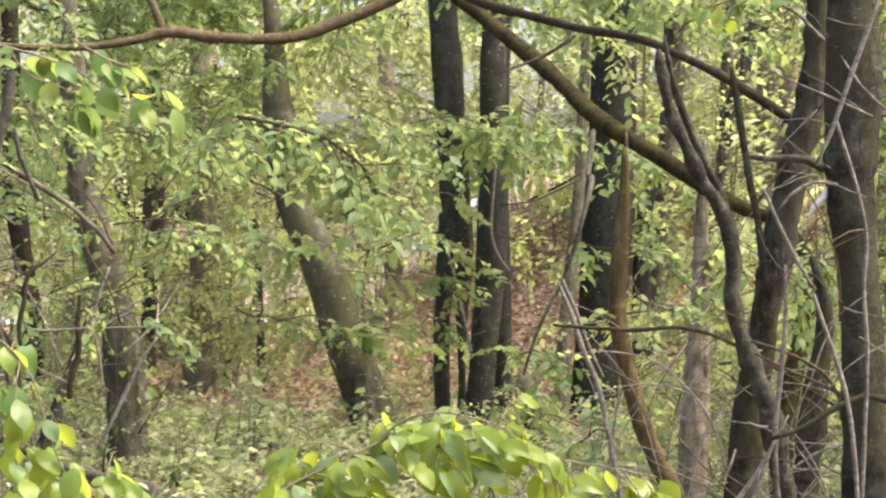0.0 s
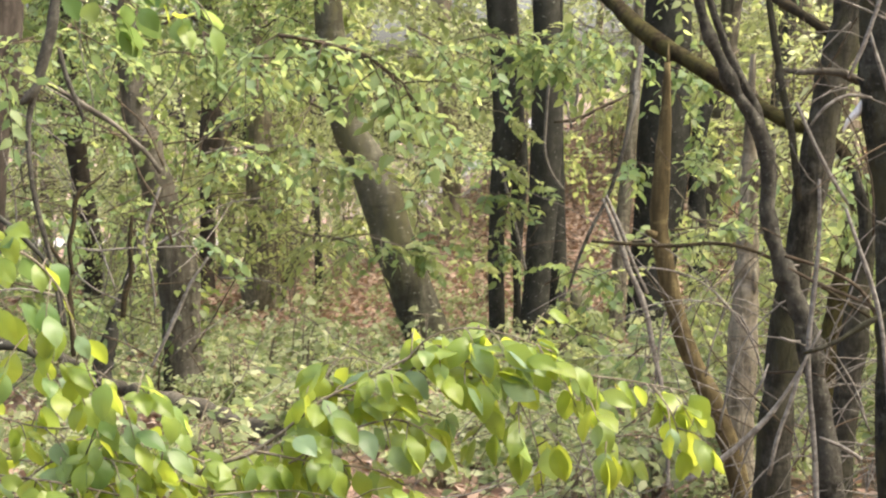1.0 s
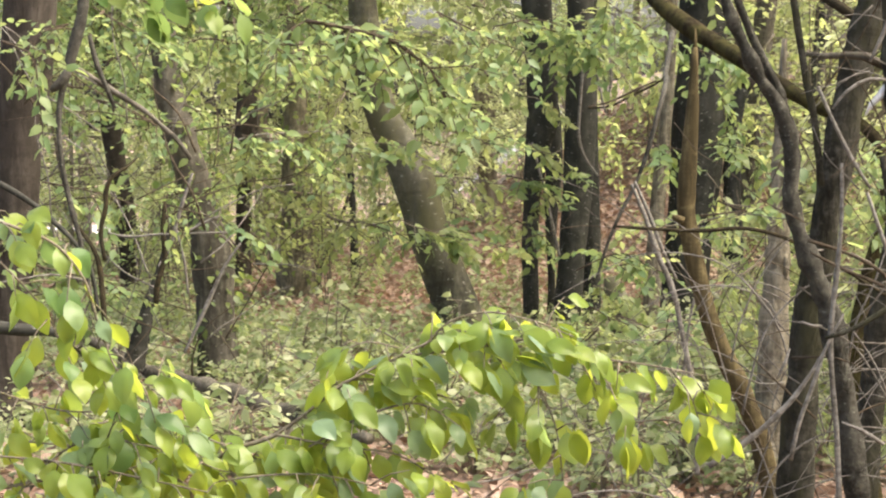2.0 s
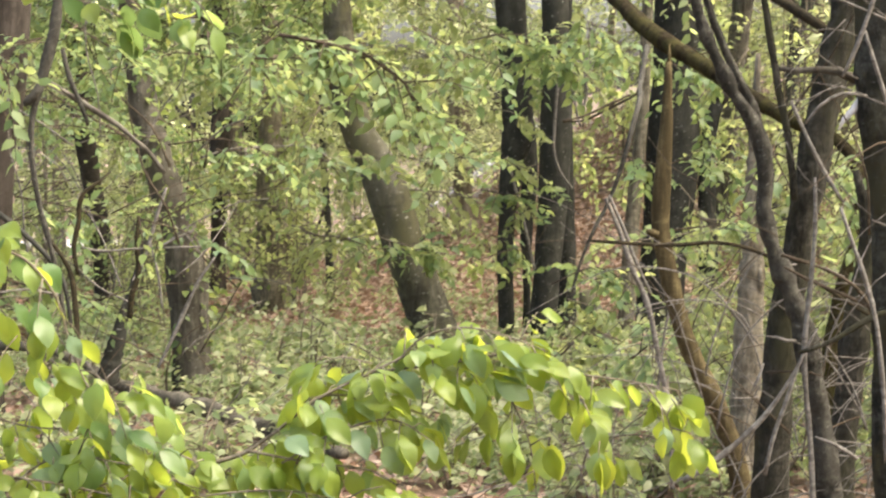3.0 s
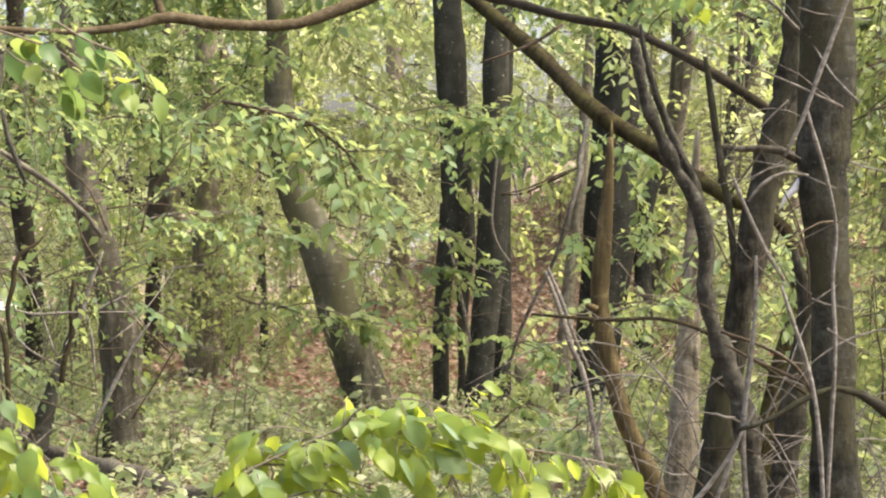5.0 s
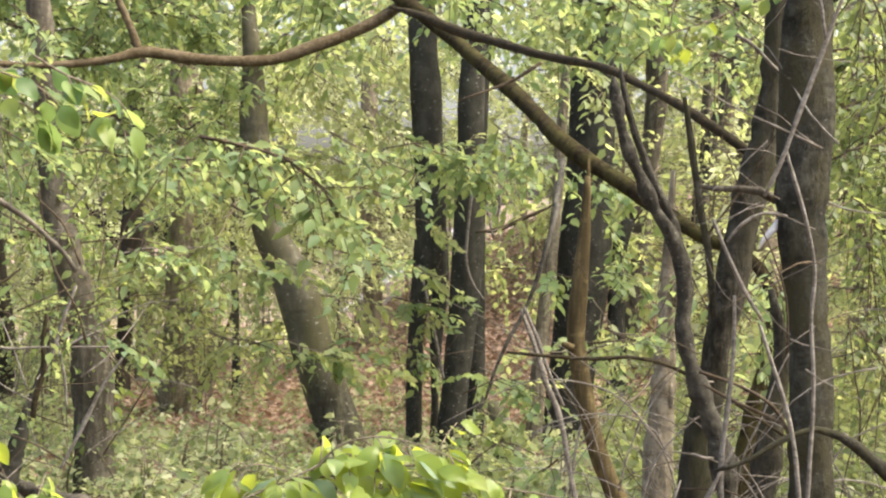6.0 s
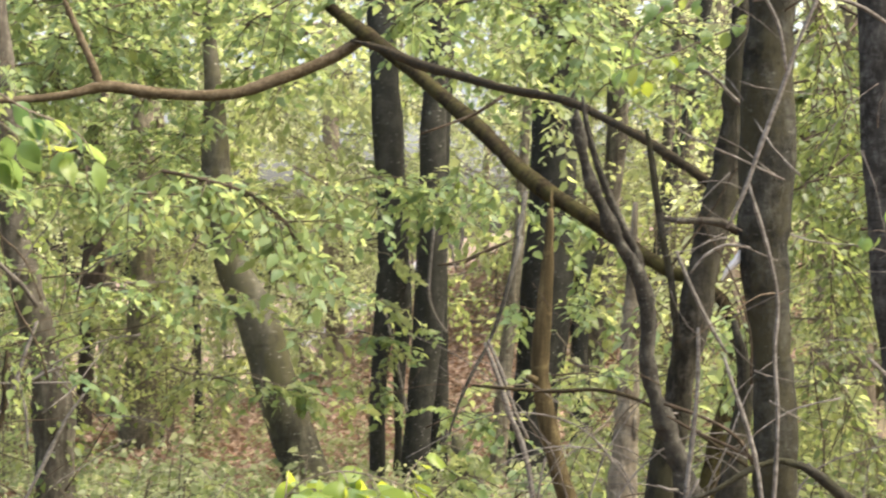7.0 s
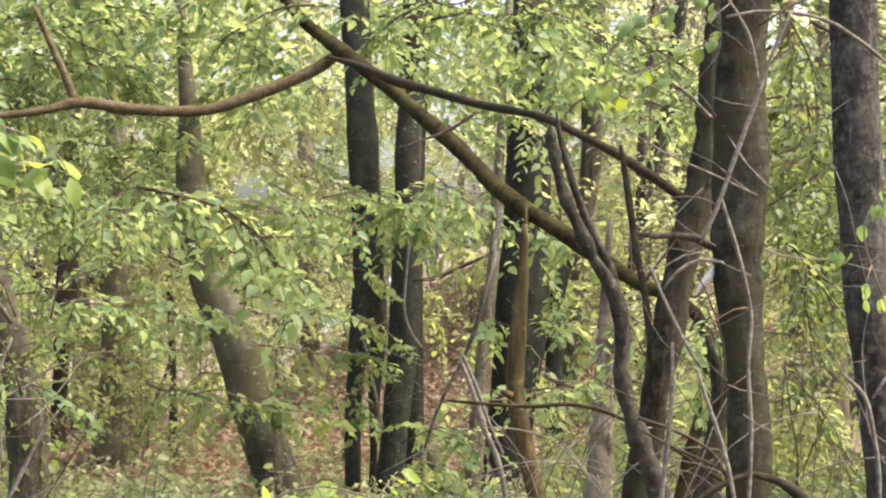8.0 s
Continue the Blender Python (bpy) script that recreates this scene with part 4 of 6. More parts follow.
    ("twig", "bare twig on a leaning trunk", TWIG_BARK, [(-0.465, 10.800, 1.757, 0.0110), (-0.635, 10.800, 1.844, 0.0082), (-0.805, 10.800, 1.932, 0.0069), (-0.975, 10.800, 2.002, 0.0055)]),
]
for nm, lab, mat, p in VINES:
    base = p[0][:3]
    ob = new(nm, mesh_of(nm, *tube(p, base, 8, 0.02, 0.12, len(nm)), mat))
    ob.location = base
    tagged(ob, lab, "vine" if "vine" in nm else "branch")


# ---- dry twigs tangled round the clump ----
rng = random.Random(17)
for k in range(34):
    foot = rng.choice([(0.8, 3.62), (0.88, 3.2), (1.12, 3.5), (1.4, 4.05), (0.72, 3.5)])
    p = Vector((foot[0] + rng.uniform(-0.1, 0.12), foot[1] + rng.uniform(-0.14, 0.12), rng.uniform(1.0, 2.1)))
    d = Vector((rng.uniform(-0.7, 0.7), rng.uniform(-0.25, 0.3), rng.uniform(-0.4, 1.0))).normalized()
    r, step, pts = rng.uniform(0.0011, 0.0028), rng.uniform(0.05, 0.11), []
    for j in range(5):
        pts.append((*p, r * (1 - 0.17 * j)))
        d = (d + Vector([rng.uniform(-0.4, 0.4) for _ in range(3)])).normalized()
        p = p + d * step
    base = pts[0][:3]
    ob = new("dry_twig", mesh_of("dry_twig", *tube(pts, base, 5, 0.03, 0.1, k), VINE_BARK if k % 3 else TWIG_BARK))
    ob.location = base
    tagged(ob, "thin dry bare twig in the tangle round the trunks", "twig", "dry twigs")
for k in range(105):
    x, y = rng.uniform(0.42, 1.25), rng.uniform(3.4, 4.9)
    p = Vector((x, y, rng.uniform(0.5, 1.1)))
    side = rng.choice([-1, 1])
    rise, bend = rng.uniform(0.1, 1.6), rng.uniform(0.08, 0.42)
    r, step, pts = rng.uniform(0.0012, 0.003), rng.uniform(0.05, 0.12), []
    for j in range(8):
        pts.append((*p, r * (1 - 0.1 * j)))
        d = Vector((side * (0.3 + 0.12 * j) * rng.uniform(0.6, 1.3), rng.uniform(-0.15, 0.15), rise - bend * j)).normalized()
        p = p + d * step
    base = pts[0][:3]
    ob = new("dry_twig", mesh_of("dry_twig", *tube(pts, base, 5, 0.025, 0.1, k), VINE_BARK if k % 4 else TWIG_BARK))
    ob.location = base
    tagged(ob, "arching pale dry twig low in the tangle", "twig", "dry twigs")
for k in range(84):
    x, y = rng.uniform(-2.3, -0.95), rng.uniform(7.2, 9.2)
    p = Vector((x, y, float(ground_z(x, y)) + rng.uniform(0.05, 1.5)))
    d = Vector((rng.uniform(-0.8, 0.8), rng.uniform(-0.2, 0.2), rng.uniform(0.0, 1.0))).normalized()
    r, step, pts = rng.uniform(0.003, 0.006), rng.uniform(0.1, 0.22), []
    for j in range(5):
        pts.append((*p, r * (1 - 0.17 * j)))
        d = (d + Vector([rng.uniform(-0.35, 0.35) for _ in range(3)])).normalized()
        p = p + d * step
    base = pts[0][:3]
    ob = new("dry_twig", mesh_of("dry_twig", *tube(pts, base, 5, 0.05, 0.1, k), VINE_BARK if k % 2 else TWIG_BARK))
    ob.location = base
    tagged(ob, "thin grey bare twig in front of an ivy-clad trunk", "twig", "dry twigs")


for k in range(56):
    y = rng.uniform(5.6, 9.0)
    x = rng.uniform(-0.27, 0.0) * y
    p = Vector((x, y, float(ground_z(x, y)) + rng.uniform(0.01, 0.12)))
    d = Vector((rng.uniform(-1, 1), rng.uniform(-0.3, 0.3), rng.uniform(-0.02, 0.5))).normalized()
    r, step, pts = rng.uniform(0.002, 0.005), rng.uniform(0.08, 0.2), []
    for j in range(5):
        pts.append((*p, r * (1 - 0.16 * j)))
        d = (d + Vector((rng.uniform(-0.25, 0.25), rng.uniform(-0.2, 0.2), rng.uniform(-0.2, 0.12)))).normalized()
        p = p + d * step
        p.z = max(p.z, float(ground_z(p.x, p.y)) + 0.006)
    base = pts[0][:3]
    ob = new("dry_twig", mesh_of("dry_twig", *tube(pts, base, 5, 0.05, 0.1, k), VINE_BARK if k % 3 else TWIG_BARK))
    ob.location = base
    tagged(ob, "dry fallen twig among the leaf litter", "twig", "dry twigs")
for k in range(18):
    p = Vector((rng.uniform(0.76, 0.95), rng.uniform(3.08, 3.22), rng.uniform(1.3, 2.2)))
    d = Vector((rng.choice([-1, 1]), rng.uniform(-0.15, 0.15), rng.uniform(-1.2, 1.2))).normalized()
    r, step, pts = rng.uniform(0.0009, 0.0019), rng.uniform(0.025, 0.055), []
    for j in range(5):
        pts.append((*p, r * (1 - 0.17 * j)))
        d = (d + Vector((rng.uniform(-0.2, 0.2), rng.uniform(-0.1, 0.1), rng.uniform(-0.3, 0.3)))).normalized()
        p = p + d * step
    base = pts[0][:3]
    ob = new("dry_twig", mesh_of("dry_twig", *tube(pts, base, 5, 0.02, 0.1, k), VINE_BARK))
    ob.location = base
    tagged(ob, "short pale twig crossing the vine-wrapped trunk", "twig", "dry twigs")


# ---- leafy twigs close by: each leaf a part ----
def leaf_form(seed, length, wide, sag, fold, material=NEAR_LEAF):
    """A soft ovate leaf: midrib, two half-blades with wavy margins, and a short stalk."""
    rng = random.Random(seed)
    rows = [(0.0, 0.0), (0.07, 0.4), (0.17, 0.74), (0.3, 0.95), (0.43, 1.0), (0.56, 0.93), (0.68, 0.77), (0.8, 0.54), (0.91, 0.27), (1.0, 0.0)]
    twist, wave, turn = rng.uniform(-0.18, 0.18), rng.uniform(0.012, 0.03), rng.uniform(0, 6.28)
    verts, grid = [(0, -0.16 * length, 0.0)], []
    for s, w in rows:
        y, z, h = s * length, -sag * length * s * s, wide * length * w * 0.5
        line = []
        for u in (-1, -0.5, 0, 0.5, 1):
            if w == 0 and u:
                line.append(line[0] if line else len(verts))
                if len(line) > 1:
                    continue
                verts.append((0, y, z))
                continue
            if w == 0 and line:
                line.append(line[0])
                continue
            ripple = wave * length * abs(u) * math.sin(9 * s + turn + (1.7 if u > 0 else 0)) * w
            verts.append((u * h * rng.uniform(0.95, 1.04), y + 0.05 * length * w * abs(u), z + fold * h * abs(u) ** 1.5 + twist * u * h * s + ripple))
            line.append(len(verts) - 1)
        grid.append(line)
    faces = []
    for a, b in zip(grid[:-1], grid[1:]):
        for k in range(4):
            f = list(dict.fromkeys((a[k], b[k], b[k + 1], a[k + 1])))
            if len(f) > 2:
                faces.append(tuple(reversed(f)))
    w = 0.012 * length
    o = len(verts)
    verts += [(-w, 0, 0), (w, 0, 0)]
    faces.append((0, o + 1, o))
    return mesh_of("leaf", verts, faces, material)


FORMS = [(0.6, 0.25, 0.12), (0.66, 0.34, 0.05), (0.54, 0.15, 0.2), (0.62, 0.4, 0.1), (0.58, 0.1, 0.16), (0.68, 0.3, -0.1)]
LEAVES = [leaf_form(k, 0.062, *f) for k, f in enumerate(FORMS)]
BROAD = [leaf_form(k + 20, 0.062, f[0] * 1.15, *f[1:], GREEN_LEAF) for k, f in enumerate(FORMS)]


def leafy_twig(label, paths, spacing=0.03, size=1.0, seed=0, side_shoots=0.55, hang=0.9, leaves=LEAVES, root=None):
    rng = random.Random(seed)
    base = Vector(paths[0][0][:3])
    t = thing("leafy_twig", base, label, "branch", "leafy twigs close by")
    stems = []

    def put_leaf(at, way, scale):
        ob = part("leaf", leaves[rng.randrange(len(leaves))], t)
        way = way.normalized()
        up = Vector((rng.uniform(-0.7, 0.7), -0.35 + rng.uniform(-0.9, 0.6), 0.9))
        x = way.cross(up).normalized()
        z = x.cross(way).normalized()
        m = Matrix((x, way, z)).transposed().to_4x4()
        ob.matrix_basis = Matrix.Translation(Vector(at) - base + way * 0.008) @ m @ Matrix.Scale(scale, 4)

    for path in paths:
        s = spline(path, 0.01)
        stems.append(tube([(*q[:3], q[3] * 0.75) for q in path], base, 7, 0.012, 0.1, seed))
        run, side = 0.0, 1
        for k in range(1, len(s)):
            run += np.linalg.norm(s[k, :3] - s[k - 1, :3])
            if run < spacing:
                continue
            run, side = rng.uniform(-0.3, 0.2) * spacing, -side
            tan = Vector(s[k, :3] - s[k - 1, :3]).normalized()
            lat = tan.cross(Vector((0, rng.uniform(-0.4, 0.4), 1))).normalized() * side
            way = tan * rng.uniform(0.1, 0.9) + lat * rng.uniform(0.1, 0.8) + Vector((0, 0, -hang * rng.uniform(0.3, 1.3)))
            at = Vector(s[k, :3])
            if rng.random() < side_shoots:
                end = at + (tan * rng.uniform(-0.2, 0.6) + lat * 0.8 + Vector((0, rng.uniform(-0.5, 0.5), rng.uniform(-0.8, 0.3)))).normalized() * rng.uniform(0.04, 0.09)
                stems.append(tube([(*at, 0.0016), (*((at + end) / 2 + Vector((0, 0, 0.006))), 0.0013), (*end, 0.0008)], base, 5, 0.02, 0))
                for f in (0.45, 0.75, 1.0):
                    put_leaf(at.lerp(end, f), way + Vector([rng.uniform(-0.6, 0.6) for _ in range(3)]), size * rng.uniform(0.7, 1.15))
            else:
                put_leaf(at, way, size * rng.uniform(0.75, 1.2))
        put_leaf(Vector(s[-1, :3]), Vector(s[-1, :3] - s[-2, :3]) + Vector((0, 0, -0.01)), size)
    tagged(part("stem", mesh_of("stem", *joined(*stems), SHOOT_BARK), t), kind="stuff")
    if root:
        a = paths[0][0]
        g = float(ground_z(*root))
        part("shrub_stem", mesh_of("shrub_stem", *tube([(*root, g - 0.05, a[3] * 2.2), ((root[0] * 2 + a[0]) / 3, (root[1] * 2 + a[1]) / 3, g + (a[2] - g) * 0.5, a[3] * 1.6), tuple(a)], base, 8, 0.04, 0.1, seed), SHOOT_BARK), t)
    return t


leafy_twig("sunlit yellow-green leaves on a low spreading twig", [[(-0.435, 3.000, 0.969, 0.0067), (-0.380, 3.000, 1.041, 0.0057), (-0.287, 3.000, 1.076, 0.0048), (-0.253, 3.000, 1.098, 0.0043), (-0.170, 3.000, 1.161, 0.0038), (-0.073, 3.000, 1.208, 0.0033), (0.015, 3.000, 1.246, 0.0024), (0.073, 3.000, 1.255, 0.0019)], [(-0.034, 3.000, 1.222, 0.0024), (0.015, 3.000, 1.267, 0.0024), (0.073, 3.000, 1.282, 0.0024), (0.150, 3.000, 1.268, 0.0019), (0.227, 3.000, 1.238, 0.0014)], [(-0.282, 2.950, 1.085, 0.0033), (-0.169, 2.950, 1.062, 0.0028), (-0.074, 2.950, 1.047, 0.0023), (-0.017, 2.950, 1.012, 0.0019)], [(-0.212, 3.050, 1.154, 0.0029), (-0.133, 3.050, 1.163, 0.0029), (-0.055, 3.050, 1.147, 0.0024), (0.033, 3.050, 1.121, 0.0015)], [(-0.226, 2.950, 1.063, 0.0028), (-0.130, 2.950, 1.115, 0.0028), (-0.034, 2.950, 1.133, 0.0023), (0.032, 2.950, 1.093, 0.0014)], [(-0.073, 3.020, 1.220, 0.0024), (-0.131, 3.020, 1.231, 0.0019), (-0.180, 3.020, 1.207, 0.0019), (-0.210, 3.020, 1.158, 0.0014)], [(-0.373, 2.900, 1.017, 0.0028), (-0.288, 2.900, 1.026, 0.0023), (-0.204, 2.900, 1.025, 0.0018), (-0.110, 2.900, 1.004, 0.0014)]], 0.0145, 0.92, 1, 0.84, root=(-0.62, 2.9))
leafy_twig("sunlit yellow-green leaves on a low spreading twig", [[(-0.430, 3.000, 0.983, 0.0043), (-0.511, 3.000, 1.028, 0.0038), (-0.626, 3.000, 1.059, 0.0029), (-0.723, 3.000, 1.070, 0.0019)], [(-0.766, 2.900, 1.003, 0.0041), (-0.672, 2.900, 1.021, 0.0037), (-0.560, 2.900, 1.029, 0.0028), (-0.446, 2.900, 1.066, 0.0018)], [(-0.616, 3.050, 1.090, 0.0029), (-0.508, 3.050, 1.098, 0.0029), (-0.410, 3.050, 1.062, 0.0024), (-0.313, 3.050, 1.021, 0.0024), (-0.205, 3.050, 0.985, 0.0015)], [(-0.733, 2.850, 1.074, 0.0027), (-0.605, 2.850, 1.058, 0.0027), (-0.495, 2.850, 1.034, 0.0023), (-0.385, 2.850, 1.009, 0.0014)], [(-0.756, 2.950, 1.166, 0.0028), (-0.643, 2.950, 1.131, 0.0023), (-0.519, 2.950, 1.125, 0.0023), (-0.425, 2.950, 1.099, 0.0014)], [(-0.701, 2.900, 1.012, 0.0028), (-0.596, 2.900, 1.086, 0.0023), (-0.484, 2.900, 1.076, 0.0018), (-0.372, 2.900, 1.036, 0.0014)]], 0.0155, 0.86, 2, 0.86, root=(-0.68, 3.1))
leafy_twig("hanging light green leaves on a slender twig", [[(-0.074, 3.050, 1.202, 0.0034), (0.054, 3.050, 1.215, 0.0034), (0.162, 3.050, 1.228, 0.0029), (0.259, 3.050, 1.197, 0.0024), (0.358, 3.050, 1.181, 0.0024), (0.460, 3.050, 1.160, 0.0019)], [(0.121, 3.000, 1.230, 0.0029), (0.159, 3.000, 1.166, 0.0024), (0.192, 3.000, 1.088, 0.0019), (0.205, 3.000, 0.990, 0.0014)], [(0.255, 3.000, 1.204, 0.0024), (0.289, 3.000, 1.145, 0.0019), (0.322, 3.000, 1.067, 0.0014)], [(0.390, 3.000, 1.183, 0.0024), (0.424, 3.000, 1.134, 0.0019), (0.443, 3.000, 1.075, 0.0014)], [(0.044, 3.000, 1.255, 0.0024), (0.101, 3.000, 1.196, 0.0019), (0.124, 3.000, 1.108, 0.0014)]], 0.0165, 0.95, 3, 0.7)
leafy_twig("broad green leaves on a drooping twig", [[(-0.758, 2.850, 1.475, 0.0041), (-0.686, 2.850, 1.446, 0.0036), (-0.623, 2.850, 1.418, 0.0032), (-0.578, 2.850, 1.363, 0.0027), (-0.553, 2.850, 1.280, 0.0023), (-0.514, 2.850, 1.196, 0.0018), (-0.418, 2.850, 1.186, 0.0014)], [(-0.723, 2.850, 1.401, 0.0027), (-0.670, 2.850, 1.345, 0.0023), (-0.635, 2.850, 1.299, 0.0018), (-0.618, 2.850, 1.253, 0.0014)], [(-0.638, 2.900, 1.266, 0.0023), (-0.583, 2.900, 1.227, 0.0023), (-0.538, 2.900, 1.152, 0.0018), (-0.502, 2.900, 1.085, 0.0014)]], 0.019, 0.85, 4, 0.72, leaves=BROAD[:2] + LEAVES, root=(-1.05, 2.8))
leafy_twig("large soft green leaves on an overhanging twig", [[(-1.110, 4.700, 2.093, 0.0066), (-0.965, 4.700, 2.066, 0.0059), (-0.849, 4.700, 2.032, 0.0044), (-0.768, 4.700, 1.997, 0.0037), (-0.724, 4.700, 1.961, 0.0022)], [(-0.976, 4.750, 2.071, 0.0037), (-0.901, 4.750, 1.991, 0.0037), (-0.827, 4.750, 1.963, 0.0030), (-0.775, 4.750, 1.934, 0.0022)]], 0.06, 1.45, 5, 0.4, hang=0.15, leaves=BROAD)
leafy_twig("large soft green leaves on an overhanging twig", [[(-0.791, 4.700, 2.085, 0.0052), (-0.703, 4.700, 2.035, 0.0044), (-0.630, 4.700, 2.007, 0.0037), (-0.563, 4.700, 1.964, 0.0030), (-0.533, 4.700, 1.913, 0.0022)], [(-0.696, 4.650, 2.030, 0.0036), (-0.666, 4.650, 1.980, 0.0029), (-0.630, 4.650, 1.958, 0.0022), (-0.593, 4.650, 1.923, 0.0022)]], 0.05, 1.4, 6, 0.4, hang=0.15, leaves=BROAD + LEAVES[:2])
leafy_twig("bluish green leaves hanging from an overhead twig", [[(0.857, 3.400, 2.231, 0.0032), (0.768, 3.400, 2.174, 0.0032), (0.690, 3.400, 2.127, 0.0027), (0.629, 3.400, 2.066, 0.0022)]], 0.024, 0.56, 7, 0.6, hang=0.5, leaves=BROAD)
leafy_twig("yellow-green leaves hanging from an overhead twig", [[(0.865, 3.300, 2.106, 0.0037), (0.778, 3.300, 2.072, 0.0031), (0.702, 3.300, 2.038, 0.0026), (0.605, 3.300, 2.004, 0.0021)]], 0.022, 0.56, 8, 0.6, hang=0.6, leaves=BROAD[:3] + LEAVES[:4])
leafy_twig("small yellow-green leaves beside a trunk", [[(1.161, 3.200, 1.887, 0.0031), (1.118, 3.200, 1.813, 0.0031), (1.086, 3.200, 1.740, 0.0025), (1.118, 3.200, 1.615, 0.0020)]], 0.035, 0.45, 9, 0.4, leaves=BROAD)


# ---- leaf sprays farther back ----
def leaf_spray(label, paths, size, count, seed, spread=0.12, material=SPRAY_LEAF, name="leafy_branch"):
    """A branch with short side twigs, each with two ranks of leaves."""
    rng = np.random.default_rng(seed)
    base = np.array(paths[0][0][:3])
    t = thing(name, base, label, "branch", "leafy branches")
    stems, at, way, up, big = [], [], [], [], []
    for p in paths:
        s = spline(p, 0.03)
        stems.append(tube(p, base, 6, 0.06, 0.1, seed))
        for _ in range(max(3, count // 8)):
            k = rng.integers(0, len(s) - 1)
            tan = unit(s[k + 1, :3] - s[k, :3])
            d = unit(tan * 0.5 + rng.normal(0, 0.6, 3) * (1, 1, 0.5) + (0, 0, -0.25))
            length = spread * rng.uniform(0.9, 2.1)
            end = s[k, :3] + d * length + (0, 0, -0.25 * length)
            stems.append(tube([(*s[k, :3], 0.0025), (*((s[k, :3] + end) / 2 + (0, 0, 0.08 * length)), 0.002), (*end, 0.001)], base, 4, 0.1, 0))
            lat = unit(np.cross(d, (0, 0, 1)) + 1e-6)
            flat = np.array((0, -0.25, 1.0)) + rng.normal(0, 0.4, 3)
            n = rng.integers(6, 11)
            for j in range(n):
                f = 0.2 + 0.8 * j / (n - 1)
                at.append(s[k, :3] * (1 - f) + end * f + (0, 0, 0.06 * length * math.sin(math.pi * f)) - base)
                way.append(unit(d * 0.6 + lat * (0.8 if j % 2 else -0.8) + rng.normal(0, 0.3, 3) + (0, 0, -0.25)))
                up.append(flat + rng.normal(0, 0.32, 3))
                big.append(size * rng.uniform(0.65, 1.15))
    tagged(part("branchwork", mesh_of("branchwork", *joined(*stems), SHOOT_BARK if material is WOOD_LEAF else TWIG_BARK), t), kind="stuff")
    tagged(part("foliage", leaf_mesh("foliage", at, way, up, big, material, MEDIUM), t), kind="stuff")
    return t


leaf_spray("soft green leaves on a branch before a leaning trunk", [[(-0.382, 5.000, 1.902, 0.0064), (-0.256, 5.000, 1.877, 0.0056), (-0.129, 5.000, 1.836, 0.0048), (-0.035, 5.000, 1.764, 0.0040), (0.011, 5.000, 1.668, 0.0032)]], 0.052, 270, 31, 0.11)
leaf_spray("soft green leaves on an overhead branch", [[(-1.739, 11.000, 3.183, 0.0040), (-1.266, 11.000, 3.298, 0.0026), (-0.855, 11.000, 3.169, 0.0012)]], 0.085, 110, 101, 0.20, WOOD_LEAF)
leaf_spray("soft green leaves on an overhead branch", [[(-1.090, 11.300, 3.314, 0.0040), (-0.666, 11.300, 3.145, 0.0026), (-0.450, 11.300, 2.863, 0.0012)]], 0.085, 90, 102, 0.20, WOOD_LEAF)
leaf_spray("soft green leaves on an overhead branch", [[(-1.477, 7.500, 2.125, 0.0040), (-1.220, 7.500, 1.956, 0.0026), (-1.057, 7.500, 1.812, 0.0012)]], 0.065, 42, 103, 0.13)
leaf_spray("yellow-green leaves on a thin branch", [[(-0.361, 10.600, 3.223, 0.0040), (-0.092, 10.600, 2.993, 0.0026), (0.176, 10.600, 3.067, 0.0012)]], 0.080, 70, 104, 0.18)
leaf_spray("yellow-green leaves on a thin branch", [[(0.256, 9.500, 2.129, 0.0040), (0.497, 9.500, 2.163, 0.0026), (0.833, 9.500, 1.986, 0.0012)]], 0.070, 110, 105, 0.17)
leaf_spray("yellow-green leaves on a thin branch", [[(-0.027, 7.000, 2.051, 0.0040), (0.193, 7.000, 1.938, 0.0026), (0.370, 7.000, 1.869, 0.0012)]], 0.055, 90, 106, 0.12)
leaf_spray("bluish green leaves on an arching branch", [[(0.434, 10.400, 3.278, 0.0040), (0.701, 10.400, 3.151, 0.0033), (1.037, 10.400, 2.991, 0.0026), (1.307, 10.400, 2.863, 0.0019), (1.577, 10.400, 2.818, 0.0012)]], 0.080, 190, 107, 0.20)
leaf_spray("bluish green leaves on an arching branch", [[(1.010, 8.500, 2.932, 0.0040), (1.286, 8.500, 2.856, 0.0026), (1.509, 8.500, 2.751, 0.0012)]], 0.075, 120, 108, 0.15)
leaf_spray("small light green leaves before the trunks", [[(-0.502, 10.500, 1.579, 0.0040), (-0.337, 10.500, 1.530, 0.0026), (-0.205, 10.500, 1.482, 0.0012)]], 0.075, 60, 109, 0.11)
leaf_spray("small light green leaves before the trunks", [[(-0.459, 10.400, 1.040, 0.0040), (-0.261, 10.400, 0.971, 0.0030), (-0.028, 10.400, 1.002, 0.0021), (0.237, 10.400, 0.948, 0.0012)]], 0.075, 90, 110, 0.11)
leaf_spray("small light green leaves before the trunks", [[(0.350, 10.700, 1.304, 0.0040), (0.554, 10.700, 1.267, 0.0026), (0.759, 10.700, 1.333, 0.0012)]], 0.075, 70, 111, 0.12)
leaf_spray("small light green leaves before the trunks", [[(0.415, 10.700, 1.030, 0.0040), (0.619, 10.700, 0.925, 0.0026), (0.757, 10.700, 1.094, 0.0012)]], 0.070, 60, 112, 0.12)
leaf_spray("small light green leaves before the trunks", [[(-0.490, 10.400, 1.023, 0.0040), (-0.263, 10.400, 1.057, 0.0026), (-0.034, 10.400, 0.959, 0.0012)]], 0.075, 70, 113, 0.12)
